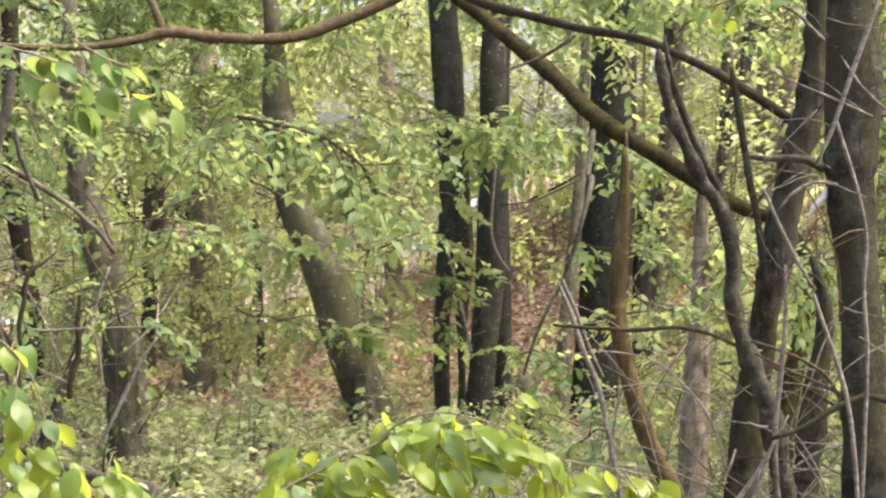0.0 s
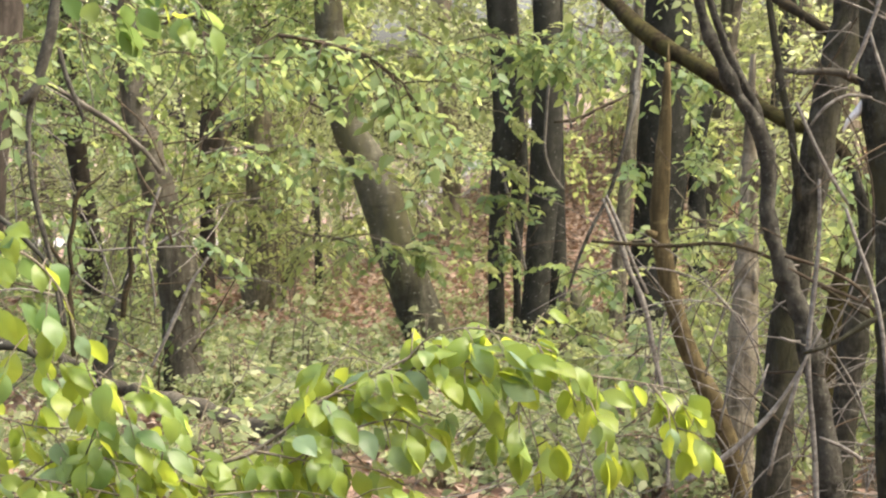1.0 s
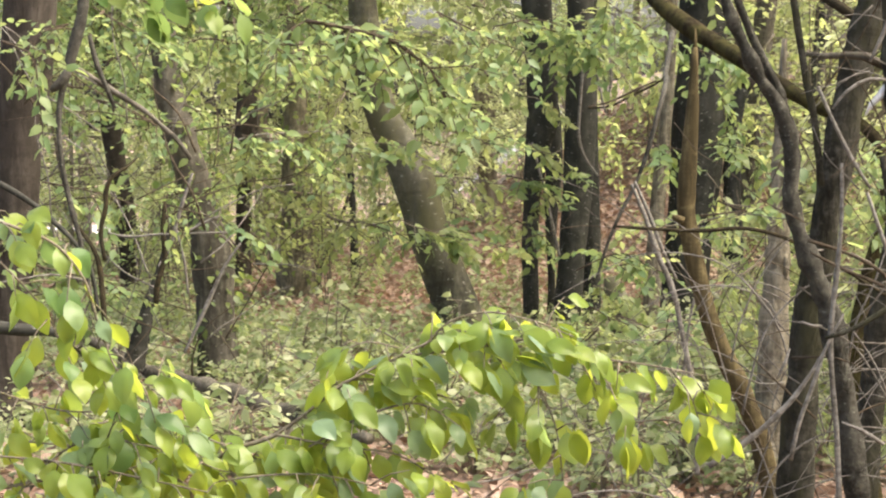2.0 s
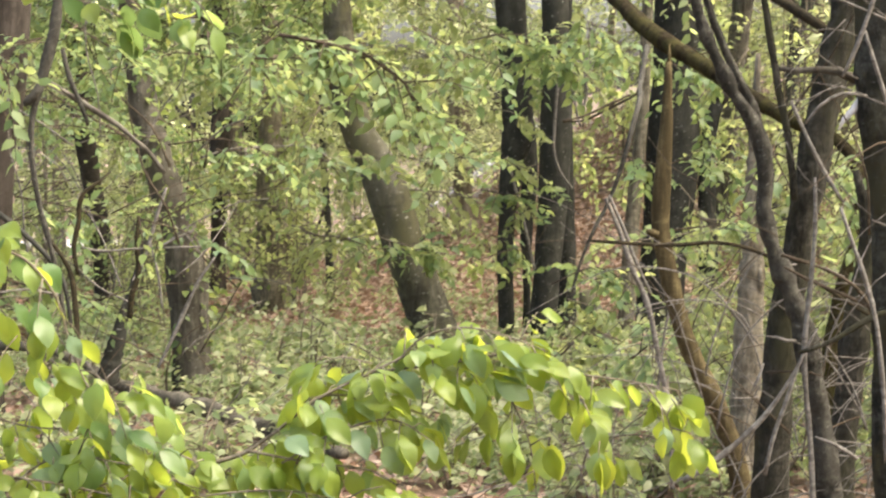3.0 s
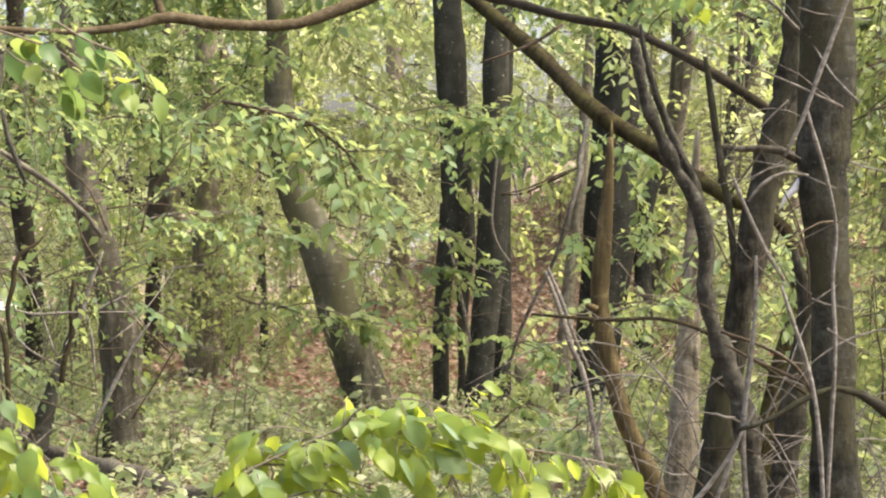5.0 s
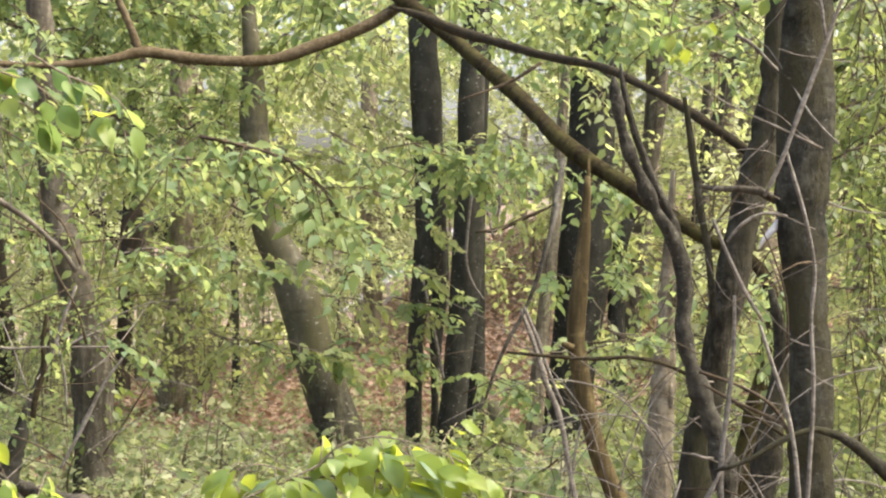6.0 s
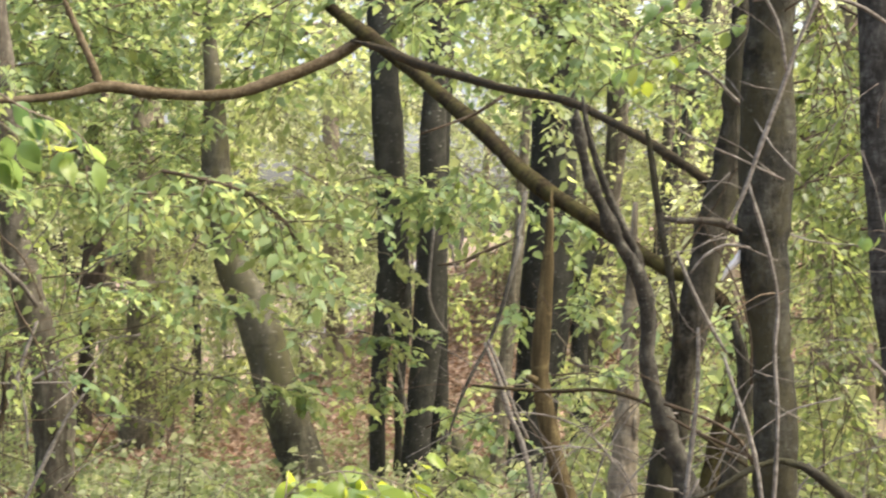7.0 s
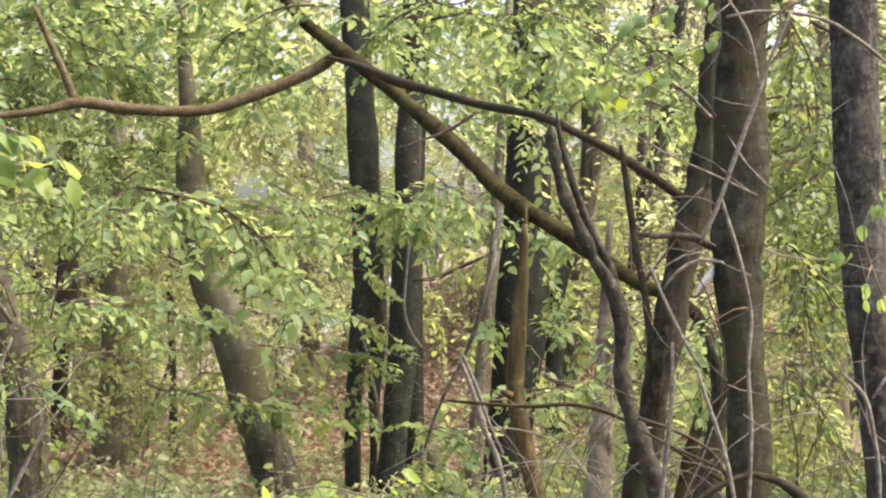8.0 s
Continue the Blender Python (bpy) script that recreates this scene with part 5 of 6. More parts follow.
leaf_spray("light green leaves under a limb", [[(1.139, 8.000, 1.930, 0.0040), (1.321, 8.000, 1.855, 0.0026), (1.504, 8.000, 1.806, 0.0012)]], 0.060, 90, 114, 0.12)
leaf_spray("light green leaves under a limb", [[(0.907, 10.000, 2.230, 0.0040), (1.262, 10.000, 2.075, 0.0012)]], 0.070, 60, 115, 0.16)
leaf_spray("light green leaves under a limb", [[(1.329, 9.000, 1.823, 0.0040), (1.471, 9.000, 1.593, 0.0026), (1.585, 9.000, 1.305, 0.0012)]], 0.060, 80, 116, 0.14)
leaf_spray("yellow-green leaves on a branch by the near trunk", [[(0.920, 4.600, 2.299, 0.0037), (1.056, 4.600, 2.227, 0.0024), (1.148, 4.600, 2.169, 0.0011)]], 0.036, 81, 117, 0.09)
leaf_spray("yellow-green leaves on a branch by the near trunk", [[(1.067, 5.000, 2.167, 0.0040), (1.149, 5.000, 2.136, 0.0012)]], 0.036, 54, 118, 0.08)
# Leaf colour darkened here to stand for shade beside the near trunks.
leaf_spray("fine yellow-green leaves, darkened as in shade, behind the near trunk", [[(1.777, 6.000, 2.565, 0.0040), (1.838, 6.000, 2.252, 0.0026), (1.859, 6.000, 1.997, 0.0012)]], 0.036, 162, 119, 0.16, SHADE_LEAF)
leaf_spray("fine yellow-green leaves, darkened as in shade, behind the near trunk", [[(1.779, 6.000, 1.800, 0.0040), (1.840, 6.000, 1.547, 0.0026), (1.861, 6.000, 1.275, 0.0012)]], 0.036, 162, 120, 0.16, SHADE_LEAF)
leaf_spray("fine yellow-green leaves, darkened as in shade, behind the near trunk", [[(1.593, 5.500, 1.926, 0.0040), (1.777, 5.500, 1.965, 0.0012)]], 0.036, 94, 121, 0.12, SHADE_LEAF)
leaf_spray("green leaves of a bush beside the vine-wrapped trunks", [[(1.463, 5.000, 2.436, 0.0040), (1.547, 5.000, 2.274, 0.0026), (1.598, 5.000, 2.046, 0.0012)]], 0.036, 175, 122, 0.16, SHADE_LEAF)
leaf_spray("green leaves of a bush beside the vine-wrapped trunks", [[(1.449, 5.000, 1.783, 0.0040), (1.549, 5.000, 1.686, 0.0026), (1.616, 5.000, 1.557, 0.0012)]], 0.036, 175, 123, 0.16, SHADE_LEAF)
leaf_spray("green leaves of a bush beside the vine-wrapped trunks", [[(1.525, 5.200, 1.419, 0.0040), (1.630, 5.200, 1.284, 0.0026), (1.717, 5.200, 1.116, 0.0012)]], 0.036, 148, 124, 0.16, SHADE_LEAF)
leaf_spray("green leaves of a bush beside the vine-wrapped trunks", [[(1.234, 5.000, 1.586, 0.0040), (1.301, 5.000, 1.425, 0.0012)]], 0.036, 94, 125, 0.12)
leaf_spray("yellow-green leaves before dark trunks", [[(0.353, 10.500, 2.272, 0.0040), (0.585, 10.500, 2.170, 0.0026), (0.783, 10.500, 2.036, 0.0012)]], 0.080, 120, 126, 0.15)
leaf_spray("yellow-green leaves before dark trunks", [[(0.415, 9.500, 2.152, 0.0040), (0.626, 9.500, 2.092, 0.0030), (0.838, 9.500, 2.123, 0.0021), (1.051, 9.500, 2.032, 0.0012)]], 0.070, 100, 127, 0.14)
leaf_spray("yellow-green leaves before dark trunks", [[(0.795, 9.000, 2.238, 0.0040), (0.996, 9.000, 2.081, 0.0026), (1.169, 9.000, 1.981, 0.0012)]], 0.065, 80, 128, 0.13)
leaf_spray("yellow-green leaves before dark trunks", [[(1.255, 9.000, 2.124, 0.0040), (1.429, 9.000, 2.010, 0.0026), (1.603, 9.000, 1.895, 0.0012)]], 0.065, 70, 129, 0.13)
leaf_spray("yellow-green leaves before dark trunks", [[(0.888, 8.000, 1.531, 0.0040), (1.119, 8.000, 1.479, 0.0026), (1.299, 8.000, 1.581, 0.0012)]], 0.060, 80, 130, 0.14)
leaf_spray("yellow-green leaves before dark trunks", [[(0.581, 8.000, 0.944, 0.0040), (0.786, 8.000, 1.020, 0.0026), (0.966, 8.000, 0.916, 0.0012)]], 0.060, 70, 131, 0.12)
leaf_spray("yellow-green leaves before dark trunks", [[(1.072, 7.000, 1.293, 0.0040), (1.207, 7.000, 1.247, 0.0026), (1.297, 7.000, 1.270, 0.0012)]], 0.055, 60, 132, 0.12)
leaf_spray("pale green leaves on a low branch", [[(-1.482, 6.500, 1.419, 0.0040), (-1.276, 6.500, 1.375, 0.0026), (-1.091, 6.500, 1.311, 0.0012)]], 0.055, 42, 133, 0.12)
leaf_spray("pale green leaves on a low branch", [[(-1.108, 7.000, 1.310, 0.0040), (-0.887, 7.000, 1.240, 0.0026), (-0.687, 7.000, 1.148, 0.0012)]], 0.055, 48, 134, 0.13)
leaf_spray("pale green leaves on a low branch", [[(-1.239, 5.000, 1.858, 0.0040), (-1.161, 5.000, 1.825, 0.0026), (-1.131, 5.000, 1.746, 0.0012)]], 0.055, 40, 135, 0.10)
leaf_spray("green leaves on a crossing branch", [[(-0.990, 7.000, 1.598, 0.0040), (-0.767, 7.000, 1.618, 0.0026), (-0.568, 7.000, 1.549, 0.0012)]], 0.055, 54, 136, 0.13)
leaf_spray("green leaves on a crossing branch", [[(-0.766, 6.500, 2.007, 0.0040), (-0.583, 6.500, 1.882, 0.0026), (-0.398, 6.500, 1.859, 0.0012)]], 0.055, 90, 137, 0.13)
leaf_spray("light green leaves on a woodland branch", [[(-0.211, 9.000, 2.012, 0.0040), (0.015, 9.000, 1.811, 0.0026), (0.241, 9.000, 1.580, 0.0012)]], 0.060, 90, 138, 0.16)
leaf_spray("light green leaves on a woodland branch", [[(0.061, 8.000, 1.482, 0.0040), (0.317, 8.000, 1.580, 0.0012)]], 0.055, 60, 139, 0.12)
leaf_spray("light green leaves on a woodland branch", [[(-0.673, 9.000, 1.705, 0.0040), (-0.504, 9.000, 1.532, 0.0026), (-0.622, 9.000, 1.333, 0.0012)]], 0.055, 80, 140, 0.16)
leaf_spray("fresh yellowish leaves on a low branch", [[(0.751, 9.000, 0.971, 0.0040), (0.866, 9.000, 0.883, 0.0026), (0.981, 9.000, 0.911, 0.0012)]], 0.055, 90, 141, 0.13)
leaf_spray("fresh yellowish leaves on a low branch", [[(0.850, 6.000, 1.286, 0.0040), (0.984, 6.000, 1.298, 0.0026), (1.079, 6.000, 1.306, 0.0012)]], 0.050, 40, 142, 0.06)
leaf_spray("fresh yellowish leaves on a low branch", [[(0.518, 7.000, 0.909, 0.0040), (0.674, 7.000, 0.817, 0.0012)]], 0.055, 60, 143, 0.13)
leaf_spray("small green leaves low among stems", [[(0.713, 6.000, 0.849, 0.0040), (0.829, 6.000, 0.944, 0.0012)]], 0.055, 50, 144, 0.12)
leaf_spray("small green leaves low among stems", [[(0.997, 5.000, 1.561, 0.0040), (1.061, 5.000, 1.432, 0.0012)]], 0.050, 50, 145, 0.14)
leaf_spray("small green leaves low among stems", [[(1.268, 5.500, 1.548, 0.0040), (1.341, 5.500, 1.336, 0.0012)]], 0.050, 60, 146, 0.13)
leaf_spray("pale green leaves before a thick dark trunk", [[(0.833, 9.000, 2.880, 0.0040), (1.007, 9.000, 2.783, 0.0027), (1.183, 9.000, 2.657, 0.0014)]], 0.068, 80, 150, 0.13, WOOD_LEAF)
leaf_spray("pale green leaves before a thick dark trunk", [[(1.091, 8.200, 2.511, 0.0040), (1.198, 8.200, 2.395, 0.0027), (1.253, 8.200, 2.278, 0.0014)]], 0.062, 60, 151, 0.11, WOOD_LEAF)
leaf_spray("pale green leaves under the long dark branch", [[(0.719, 9.000, 2.791, 0.0040), (0.836, 9.000, 2.664, 0.0027), (0.982, 9.000, 2.524, 0.0014)]], 0.064, 60, 152, 0.12, SPRAY_LEAF)
leaf_spray("yellow-green leaves across two dark trunks", [[(0.419, 10.200, 2.211, 0.0040), (0.598, 10.200, 2.149, 0.0031), (0.826, 10.200, 2.186, 0.0023), (0.957, 10.200, 2.123, 0.0014)]], 0.078, 110, 153, 0.15, WOOD_LEAF)
leaf_spray("yellow-green leaves, coloured as if lit, between trunks", [[(-0.209, 11.500, 2.751, 0.0040), (0.048, 11.500, 2.592, 0.0031), (0.306, 11.500, 2.451, 0.0023), (0.436, 11.500, 2.325, 0.0014)]], 0.080, 110, 154, 0.18, WOOD_LEAF)
leaf_spray("yellow-green leaves, coloured as if lit, between trunks", [[(-0.243, 11.800, 2.219, 0.0040), (0.019, 11.800, 2.149, 0.0027), (0.282, 11.800, 2.116, 0.0014)]], 0.080, 90, 155, 0.16, WOOD_LEAF)
leaf_spray("yellow-green leaves, coloured as if lit, between trunks", [[(-0.129, 12.200, 1.778, 0.0040), (0.142, 12.200, 1.705, 0.0027), (0.376, 12.200, 1.592, 0.0014)]], 0.075, 80, 156, 0.16, WOOD_LEAF)
leaf_spray("small fresh leaves beside a straight dark trunk", [[(0.732, 9.800, 2.068, 0.0040), (0.890, 9.800, 1.977, 0.0031), (1.002, 9.800, 1.822, 0.0023), (1.082, 9.800, 1.698, 0.0014)]], 0.065, 80, 157, 0.13, WOOD_LEAF)
leaf_spray("small fresh leaves on a twig across a dark trunk", [[(0.425, 10.600, 1.780, 0.0040), (0.594, 10.600, 1.749, 0.0027), (0.697, 10.600, 1.649, 0.0014)]], 0.070, 44, 158, 0.10, WOOD_LEAF)
leaf_spray("small fresh leaves on a twig across a dark trunk", [[(0.480, 10.600, 1.494, 0.0040), (0.616, 10.600, 1.429, 0.0027), (0.700, 10.600, 1.464, 0.0014)]], 0.070, 40, 159, 0.10, WOOD_LEAF)
leaf_spray("small fresh leaves on a twig across a dark trunk", [[(0.509, 10.800, 1.287, 0.0040), (0.562, 10.800, 1.184, 0.0027), (0.529, 10.800, 1.081, 0.0014)]], 0.070, 40, 160, 0.11, WOOD_LEAF)
leaf_spray("light green leaves hanging before a leaning trunk", [[(-0.500, 10.400, 1.533, 0.0040), (-0.336, 10.400, 1.502, 0.0027), (-0.172, 10.400, 1.471, 0.0014)]], 0.075, 44, 161, 0.10, WOOD_LEAF)
leaf_spray("light green leaves before a leaning trunk", [[(-0.259, 10.200, 1.053, 0.0040), (-0.065, 10.200, 0.991, 0.0031), (0.162, 10.200, 0.945, 0.0023), (0.422, 10.200, 0.883, 0.0014)]], 0.072, 90, 162, 0.12, WOOD_LEAF)
leaf_spray("fresh yellow-green bush beside a dark trunk", [[(0.794, 9.600, 0.959, 0.0040), (0.917, 9.600, 0.899, 0.0027), (1.071, 9.600, 0.855, 0.0014)]], 0.062, 90, 163, 0.13, WOOD_LEAF)
leaf_spray("fresh yellow-green bush beside a dark trunk", [[(0.765, 9.400, 0.748, 0.0040), (0.901, 9.400, 0.705, 0.0027), (1.022, 9.400, 0.616, 0.0014)]], 0.062, 90, 164, 0.10, WOOD_LEAF)
leaf_spray("fresh yellow-green bush beside a dark trunk", [[(0.737, 9.200, 0.547, 0.0040), (0.885, 9.200, 0.490, 0.0027), (1.062, 9.200, 0.432, 0.0014)]], 0.062, 90, 165, 0.09, WOOD_LEAF)
leaf_spray("bright tuft of young leaves on a thin twig", [[(0.986, 6.200, 1.314, 0.0040), (1.057, 6.200, 1.307, 0.0027), (1.127, 6.200, 1.292, 0.0014)]], 0.040, 44, 166, 0.05, WOOD_LEAF)
leaf_spray("green leaves under a mossy limb", [[(1.430, 9.000, 1.524, 0.0040), (1.547, 9.000, 1.439, 0.0027), (1.607, 9.000, 1.296, 0.0014)]], 0.060, 70, 167, 0.13, WOOD_LEAF)
leaf_spray("green leaves under a mossy limb", [[(1.765, 9.400, 1.615, 0.0040), (1.888, 9.400, 1.556, 0.0027), (1.966, 9.400, 1.436, 0.0014)]], 0.060, 60, 168, 0.13, WOOD_LEAF)
leaf_spray("green leaves between two bare stems", [[(1.243, 8.500, 1.364, 0.0040), (1.326, 8.500, 1.256, 0.0027), (1.383, 8.500, 1.094, 0.0014)]], 0.056, 60, 169, 0.12, WOOD_LEAF)
leaf_spray("pale leaves low among bare stems", [[(1.151, 7.500, 0.913, 0.0040), (1.272, 7.500, 0.866, 0.0027), (1.346, 7.500, 0.747, 0.0014)]], 0.050, 70, 170, 0.12, WOOD_LEAF)
leaf_spray("green leaves hanging before an ivy-clad trunk", [[(-1.492, 8.400, 2.413, 0.0040), (-1.360, 8.400, 2.310, 0.0027), (-1.254, 8.400, 2.180, 0.0014)]], 0.060, 70, 175, 0.12, SPRAY_LEAF)
leaf_spray("green leaves hanging before an ivy-clad trunk", [[(-1.480, 8.500, 2.157, 0.0040), (-1.347, 8.500, 2.079, 0.0027), (-1.187, 8.500, 2.029, 0.0014)]], 0.060, 50, 176, 0.10, SPRAY_LEAF)
leaf_spray("green leaves hanging before an ivy-clad trunk", [[(-1.505, 8.300, 2.690, 0.0040), (-1.375, 8.300, 2.614, 0.0027), (-1.244, 8.300, 2.513, 0.0014)]], 0.060, 70, 177, 0.12, SPRAY_LEAF)
leaf_spray("soft green leaves on a branch before a leaning trunk", [[(-0.656, 9.800, 2.571, 0.0040), (-0.517, 9.800, 2.496, 0.0027), (-0.390, 9.800, 2.313, 0.0014)]], 0.070, 60, 178, 0.10, SPRAY_LEAF)
leaf_spray("yellow-green leaves, coloured as if lit, between trunks", [[(-0.145, 12.000, 3.031, 0.0040), (0.085, 12.000, 2.922, 0.0027), (0.391, 12.000, 2.813, 0.0014)]], 0.080, 80, 179, 0.17, WOOD_LEAF)
leaf_spray("yellow-green leaves, coloured as if lit, between trunks", [[(-0.102, 12.300, 2.521, 0.0040), (0.173, 12.300, 2.409, 0.0027), (0.487, 12.300, 2.258, 0.0014)]], 0.080, 80, 180, 0.17, WOOD_LEAF)


# ---- many more boughs of the same kind, higher up and at the sides ----
def bough(seed, count, material, name, label, size=0.054):
    rng = random.Random(seed)
    p = [(0, 0, 0, 0.007)]
    for j in range(3):
        p.append((p[-1][0] + rng.uniform(0.12, 0.2), p[-1][1] + rng.uniform(-0.06, 0.06), p[-1][2] + rng.uniform(-0.08, 0.03), 0.005 - 0.0012 * j))
    return leaf_spray(label, [p], size, count, seed, 0.14, material, name)


BOUGHS = [bough(200 + k, 110 + 12 * (k % 3), SPRAY_LEAF, "bough", "light green leaves on a slender drooping bough") for k in range(8)]
# The lighter leaf colour stands for light among the trunks behind.
PALE_BOUGHS = [bough(220 + k, 110 + 12 * (k % 3), WOOD_LEAF, "far_bough", "pale green leaves on a bough among the trunks behind") for k in range(6)]
# Boughs in the leaf colour darkened for shade.
SHADED_BOUGHS = [bough(260 + k, 110 + 12 * (k % 3), SHADE_LEAF, "shaded_bough", "leaves coloured dark for shade on a drooping bough beside the near trunks") for k in range(5)]
# Boughs behind whose lit look comes from the lightened leaf colour.
BRIGHT_BOUGHS = [bough(240 + k, 200 + 14 * (k % 3), FAR_LEAF, "bright_bough", "yellow-green leaves, lightened for light and haze, on a bough behind", 0.043) for k in range(6)]
rng = random.Random(23)


def set_boughs(count, near, far, side_low, side_high, rise_low, rise_high, size, kinds=BOUGHS):
    """Boughs at a distance, by how far aside and how high they stand for each metre of it."""
    done = 0
    while done < count:
        y, f, e = rng.uniform(near, far), rng.uniform(side_low, side_high), rng.uniform(rise_low, rise_high)
        m = pose(f * y, y, 1.6 + e * y, rng.uniform(-20, 20), rng.uniform(-15, 20), rng.uniform(0, 360)) @ Matrix.Scale(size * rng.uniform(0.85, 1.15), 4)
        made_one = copy_thing(kinds[done % len(kinds)], m)
        made_one.scale = m.to_scale()
        done += 1


set_boughs(32, 10.9, 14, -0.25, -0.055, 0.02, 0.18, size=1.4)
set_boughs(22, 12, 16, -0.06, 0.03, 0.02, 0.17, size=1.4, kinds=PALE_BOUGHS)
set_boughs(16, 10.8, 13, -0.2, -0.09, 0.12, 0.185, size=1.5)
set_boughs(20, 11.2, 15, -0.25, -0.06, 0.06, 0.19, size=1.4)
set_boughs(26, 6, 9.5, 0.28, 0.4, 0.03, 0.185, size=0.9, kinds=SHADED_BOUGHS)
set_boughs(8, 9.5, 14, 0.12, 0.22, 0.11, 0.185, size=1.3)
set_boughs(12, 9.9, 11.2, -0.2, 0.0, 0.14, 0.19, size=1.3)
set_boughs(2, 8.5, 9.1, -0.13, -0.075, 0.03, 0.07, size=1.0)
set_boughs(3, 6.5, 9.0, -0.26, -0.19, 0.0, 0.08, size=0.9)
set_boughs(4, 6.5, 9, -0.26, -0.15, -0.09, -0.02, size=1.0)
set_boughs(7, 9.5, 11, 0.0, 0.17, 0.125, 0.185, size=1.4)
set_boughs(72, 5.2, 11, 0.272, 0.4, 0.0, 0.18, size=0.8, kinds=SHADED_BOUGHS)
set_boughs(48, 6, 10, 0.255, 0.4, -0.17, 0.01, size=0.8, kinds=PALE_BOUGHS)
set_boughs(34, 16, 24, -0.05, 0.32, 0.1, 0.22, size=2.1, kinds=PALE_BOUGHS)
set_boughs(26, 17.5, 22, -0.04, 0.22, 0.01, 0.12, size=1.5, kinds=PALE_BOUGHS)
set_boughs(12, 12.6, 15.6, 0.0, 0.21, -0.075, 0.09, size=1.3, kinds=PALE_BOUGHS)
set_boughs(26, 11.4, 15, -0.24, 0.0, -0.05, 0.06, size=1.3, kinds=PALE_BOUGHS)
set_boughs(20, 8.6, 12.5, -0.12, 0.16, -0.17, -0.09, size=0.9, kinds=PALE_BOUGHS)
set_boughs(16, 6.5, 9.5, 0.1, 0.25, -0.16, -0.05, size=0.9, kinds=PALE_BOUGHS)
set_boughs(40, 16, 24, -0.22, 0.02, 0.05, 0.19, size=2.1, kinds=PALE_BOUGHS)
set_boughs(14, 16, 24, 0.1, 0.3, 0.08, 0.19, size=2.1, kinds=PALE_BOUGHS)
set_boughs(16, 19, 27, -0.1, 0.0, -0.065, -0.03, size=1.2, kinds=BRIGHT_BOUGHS)
set_boughs(58, 15, 24, -0.1, 0.04, -0.02, 0.12, size=1.4, kinds=BRIGHT_BOUGHS)
set_boughs(46, 13, 24, -0.25, -0.09, -0.03, 0.1, size=1.35, kinds=BRIGHT_BOUGHS)
set_boughs(38, 18, 25, 0.05, 0.3, 0.0, 0.14, size=1.5, kinds=BRIGHT_BOUGHS)
set_boughs(34, 15, 24, 0.02, 0.3, 0.09, 0.2, size=1.6, kinds=BRIGHT_BOUGHS)
set_boughs(20, 15, 24, -0.14, 0.05, 0.1, 0.2, size=1.6, kinds=BRIGHT_BOUGHS)
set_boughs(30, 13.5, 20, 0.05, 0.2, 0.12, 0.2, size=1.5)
set_boughs(34, 13.5, 20, -0.09, 0.05, -0.03, 0.12, size=1.25, kinds=BRIGHT_BOUGHS)
set_boughs(9, 8.0, 8.9, -0.2, -0.115, -0.05, 0.075, size=0.75)
for k, ob in enumerate(BOUGHS + PALE_BOUGHS + BRIGHT_BOUGHS + SHADED_BOUGHS):
    ob.location = (-2.4 + 0.5 * (k % 13), 11.0 + 0.4 * (k // 13) + 0.3 * (k % 3), 3.6 + 0.12 * (k % 4))


# ---- ivy on two trunks ----
def ivy(tree, pts, count, reach, size, seed):
    rng = np.random.default_rng(seed)
    s = spline(pts, 0.03)
    k = rng.integers(0, len(s), count)
    w = rng.random(count) * 2 * math.pi
    out = np.stack([np.cos(w), np.sin(w), 0 * w], 1)
    q = s[k, :3] + out * (s[k, 3] + rng.random(count) ** 2 * reach)[:, None] - np.array(tree.location)
    part("ivy", leaf_mesh("ivy", q, out * 0.5 + rng.normal(0, 0.4, (count, 3)) + (0, 0, -0.5), out + (0, 0, 0.6) + rng.normal(0, 0.3, (count, 3)), size * (0.6 + 0.7 * rng.random(count)), IVY_LEAF, MEDIUM), tree, "green ivy leaves")


ivy(ivy_tree, [(-1.215, 9.300, 0.376, 0.0991), (-1.230, 9.300, 0.609, 0.0962), (-1.239, 9.300, 0.843, 0.0933), (-1.260, 9.300, 1.076, 0.0895), (-1.301, 9.300, 1.251, 0.0847), (-1.353, 9.300, 1.425, 0.0786), (-1.402, 9.300, 1.600, 0.0707), (-1.442, 9.300, 1.774, 0.0663), (-1.459, 9.300, 1.949, 0.0640), (-1.473, 9.300, 2.124, 0.0625), (-1.494, 9.300, 2.358, 0.0610), (-1.521, 9.300, 2.591, 0.0580)], 420, 0.28, 0.055, 51)
ivy(ivy_d, [(-1.223, 14.000, 0.112, 0.1676), (-1.220, 14.000, 0.465, 0.1543), (-1.203, 14.000, 0.818, 0.1367), (-1.197, 14.000, 1.259, 0.1236), (-1.195, 14.000, 1.701, 0.1060), (-1.192, 14.000, 2.143, 0.0972), (-1.208, 14.000, 2.584, 0.0927)], 260, 0.22, 0.06, 52)


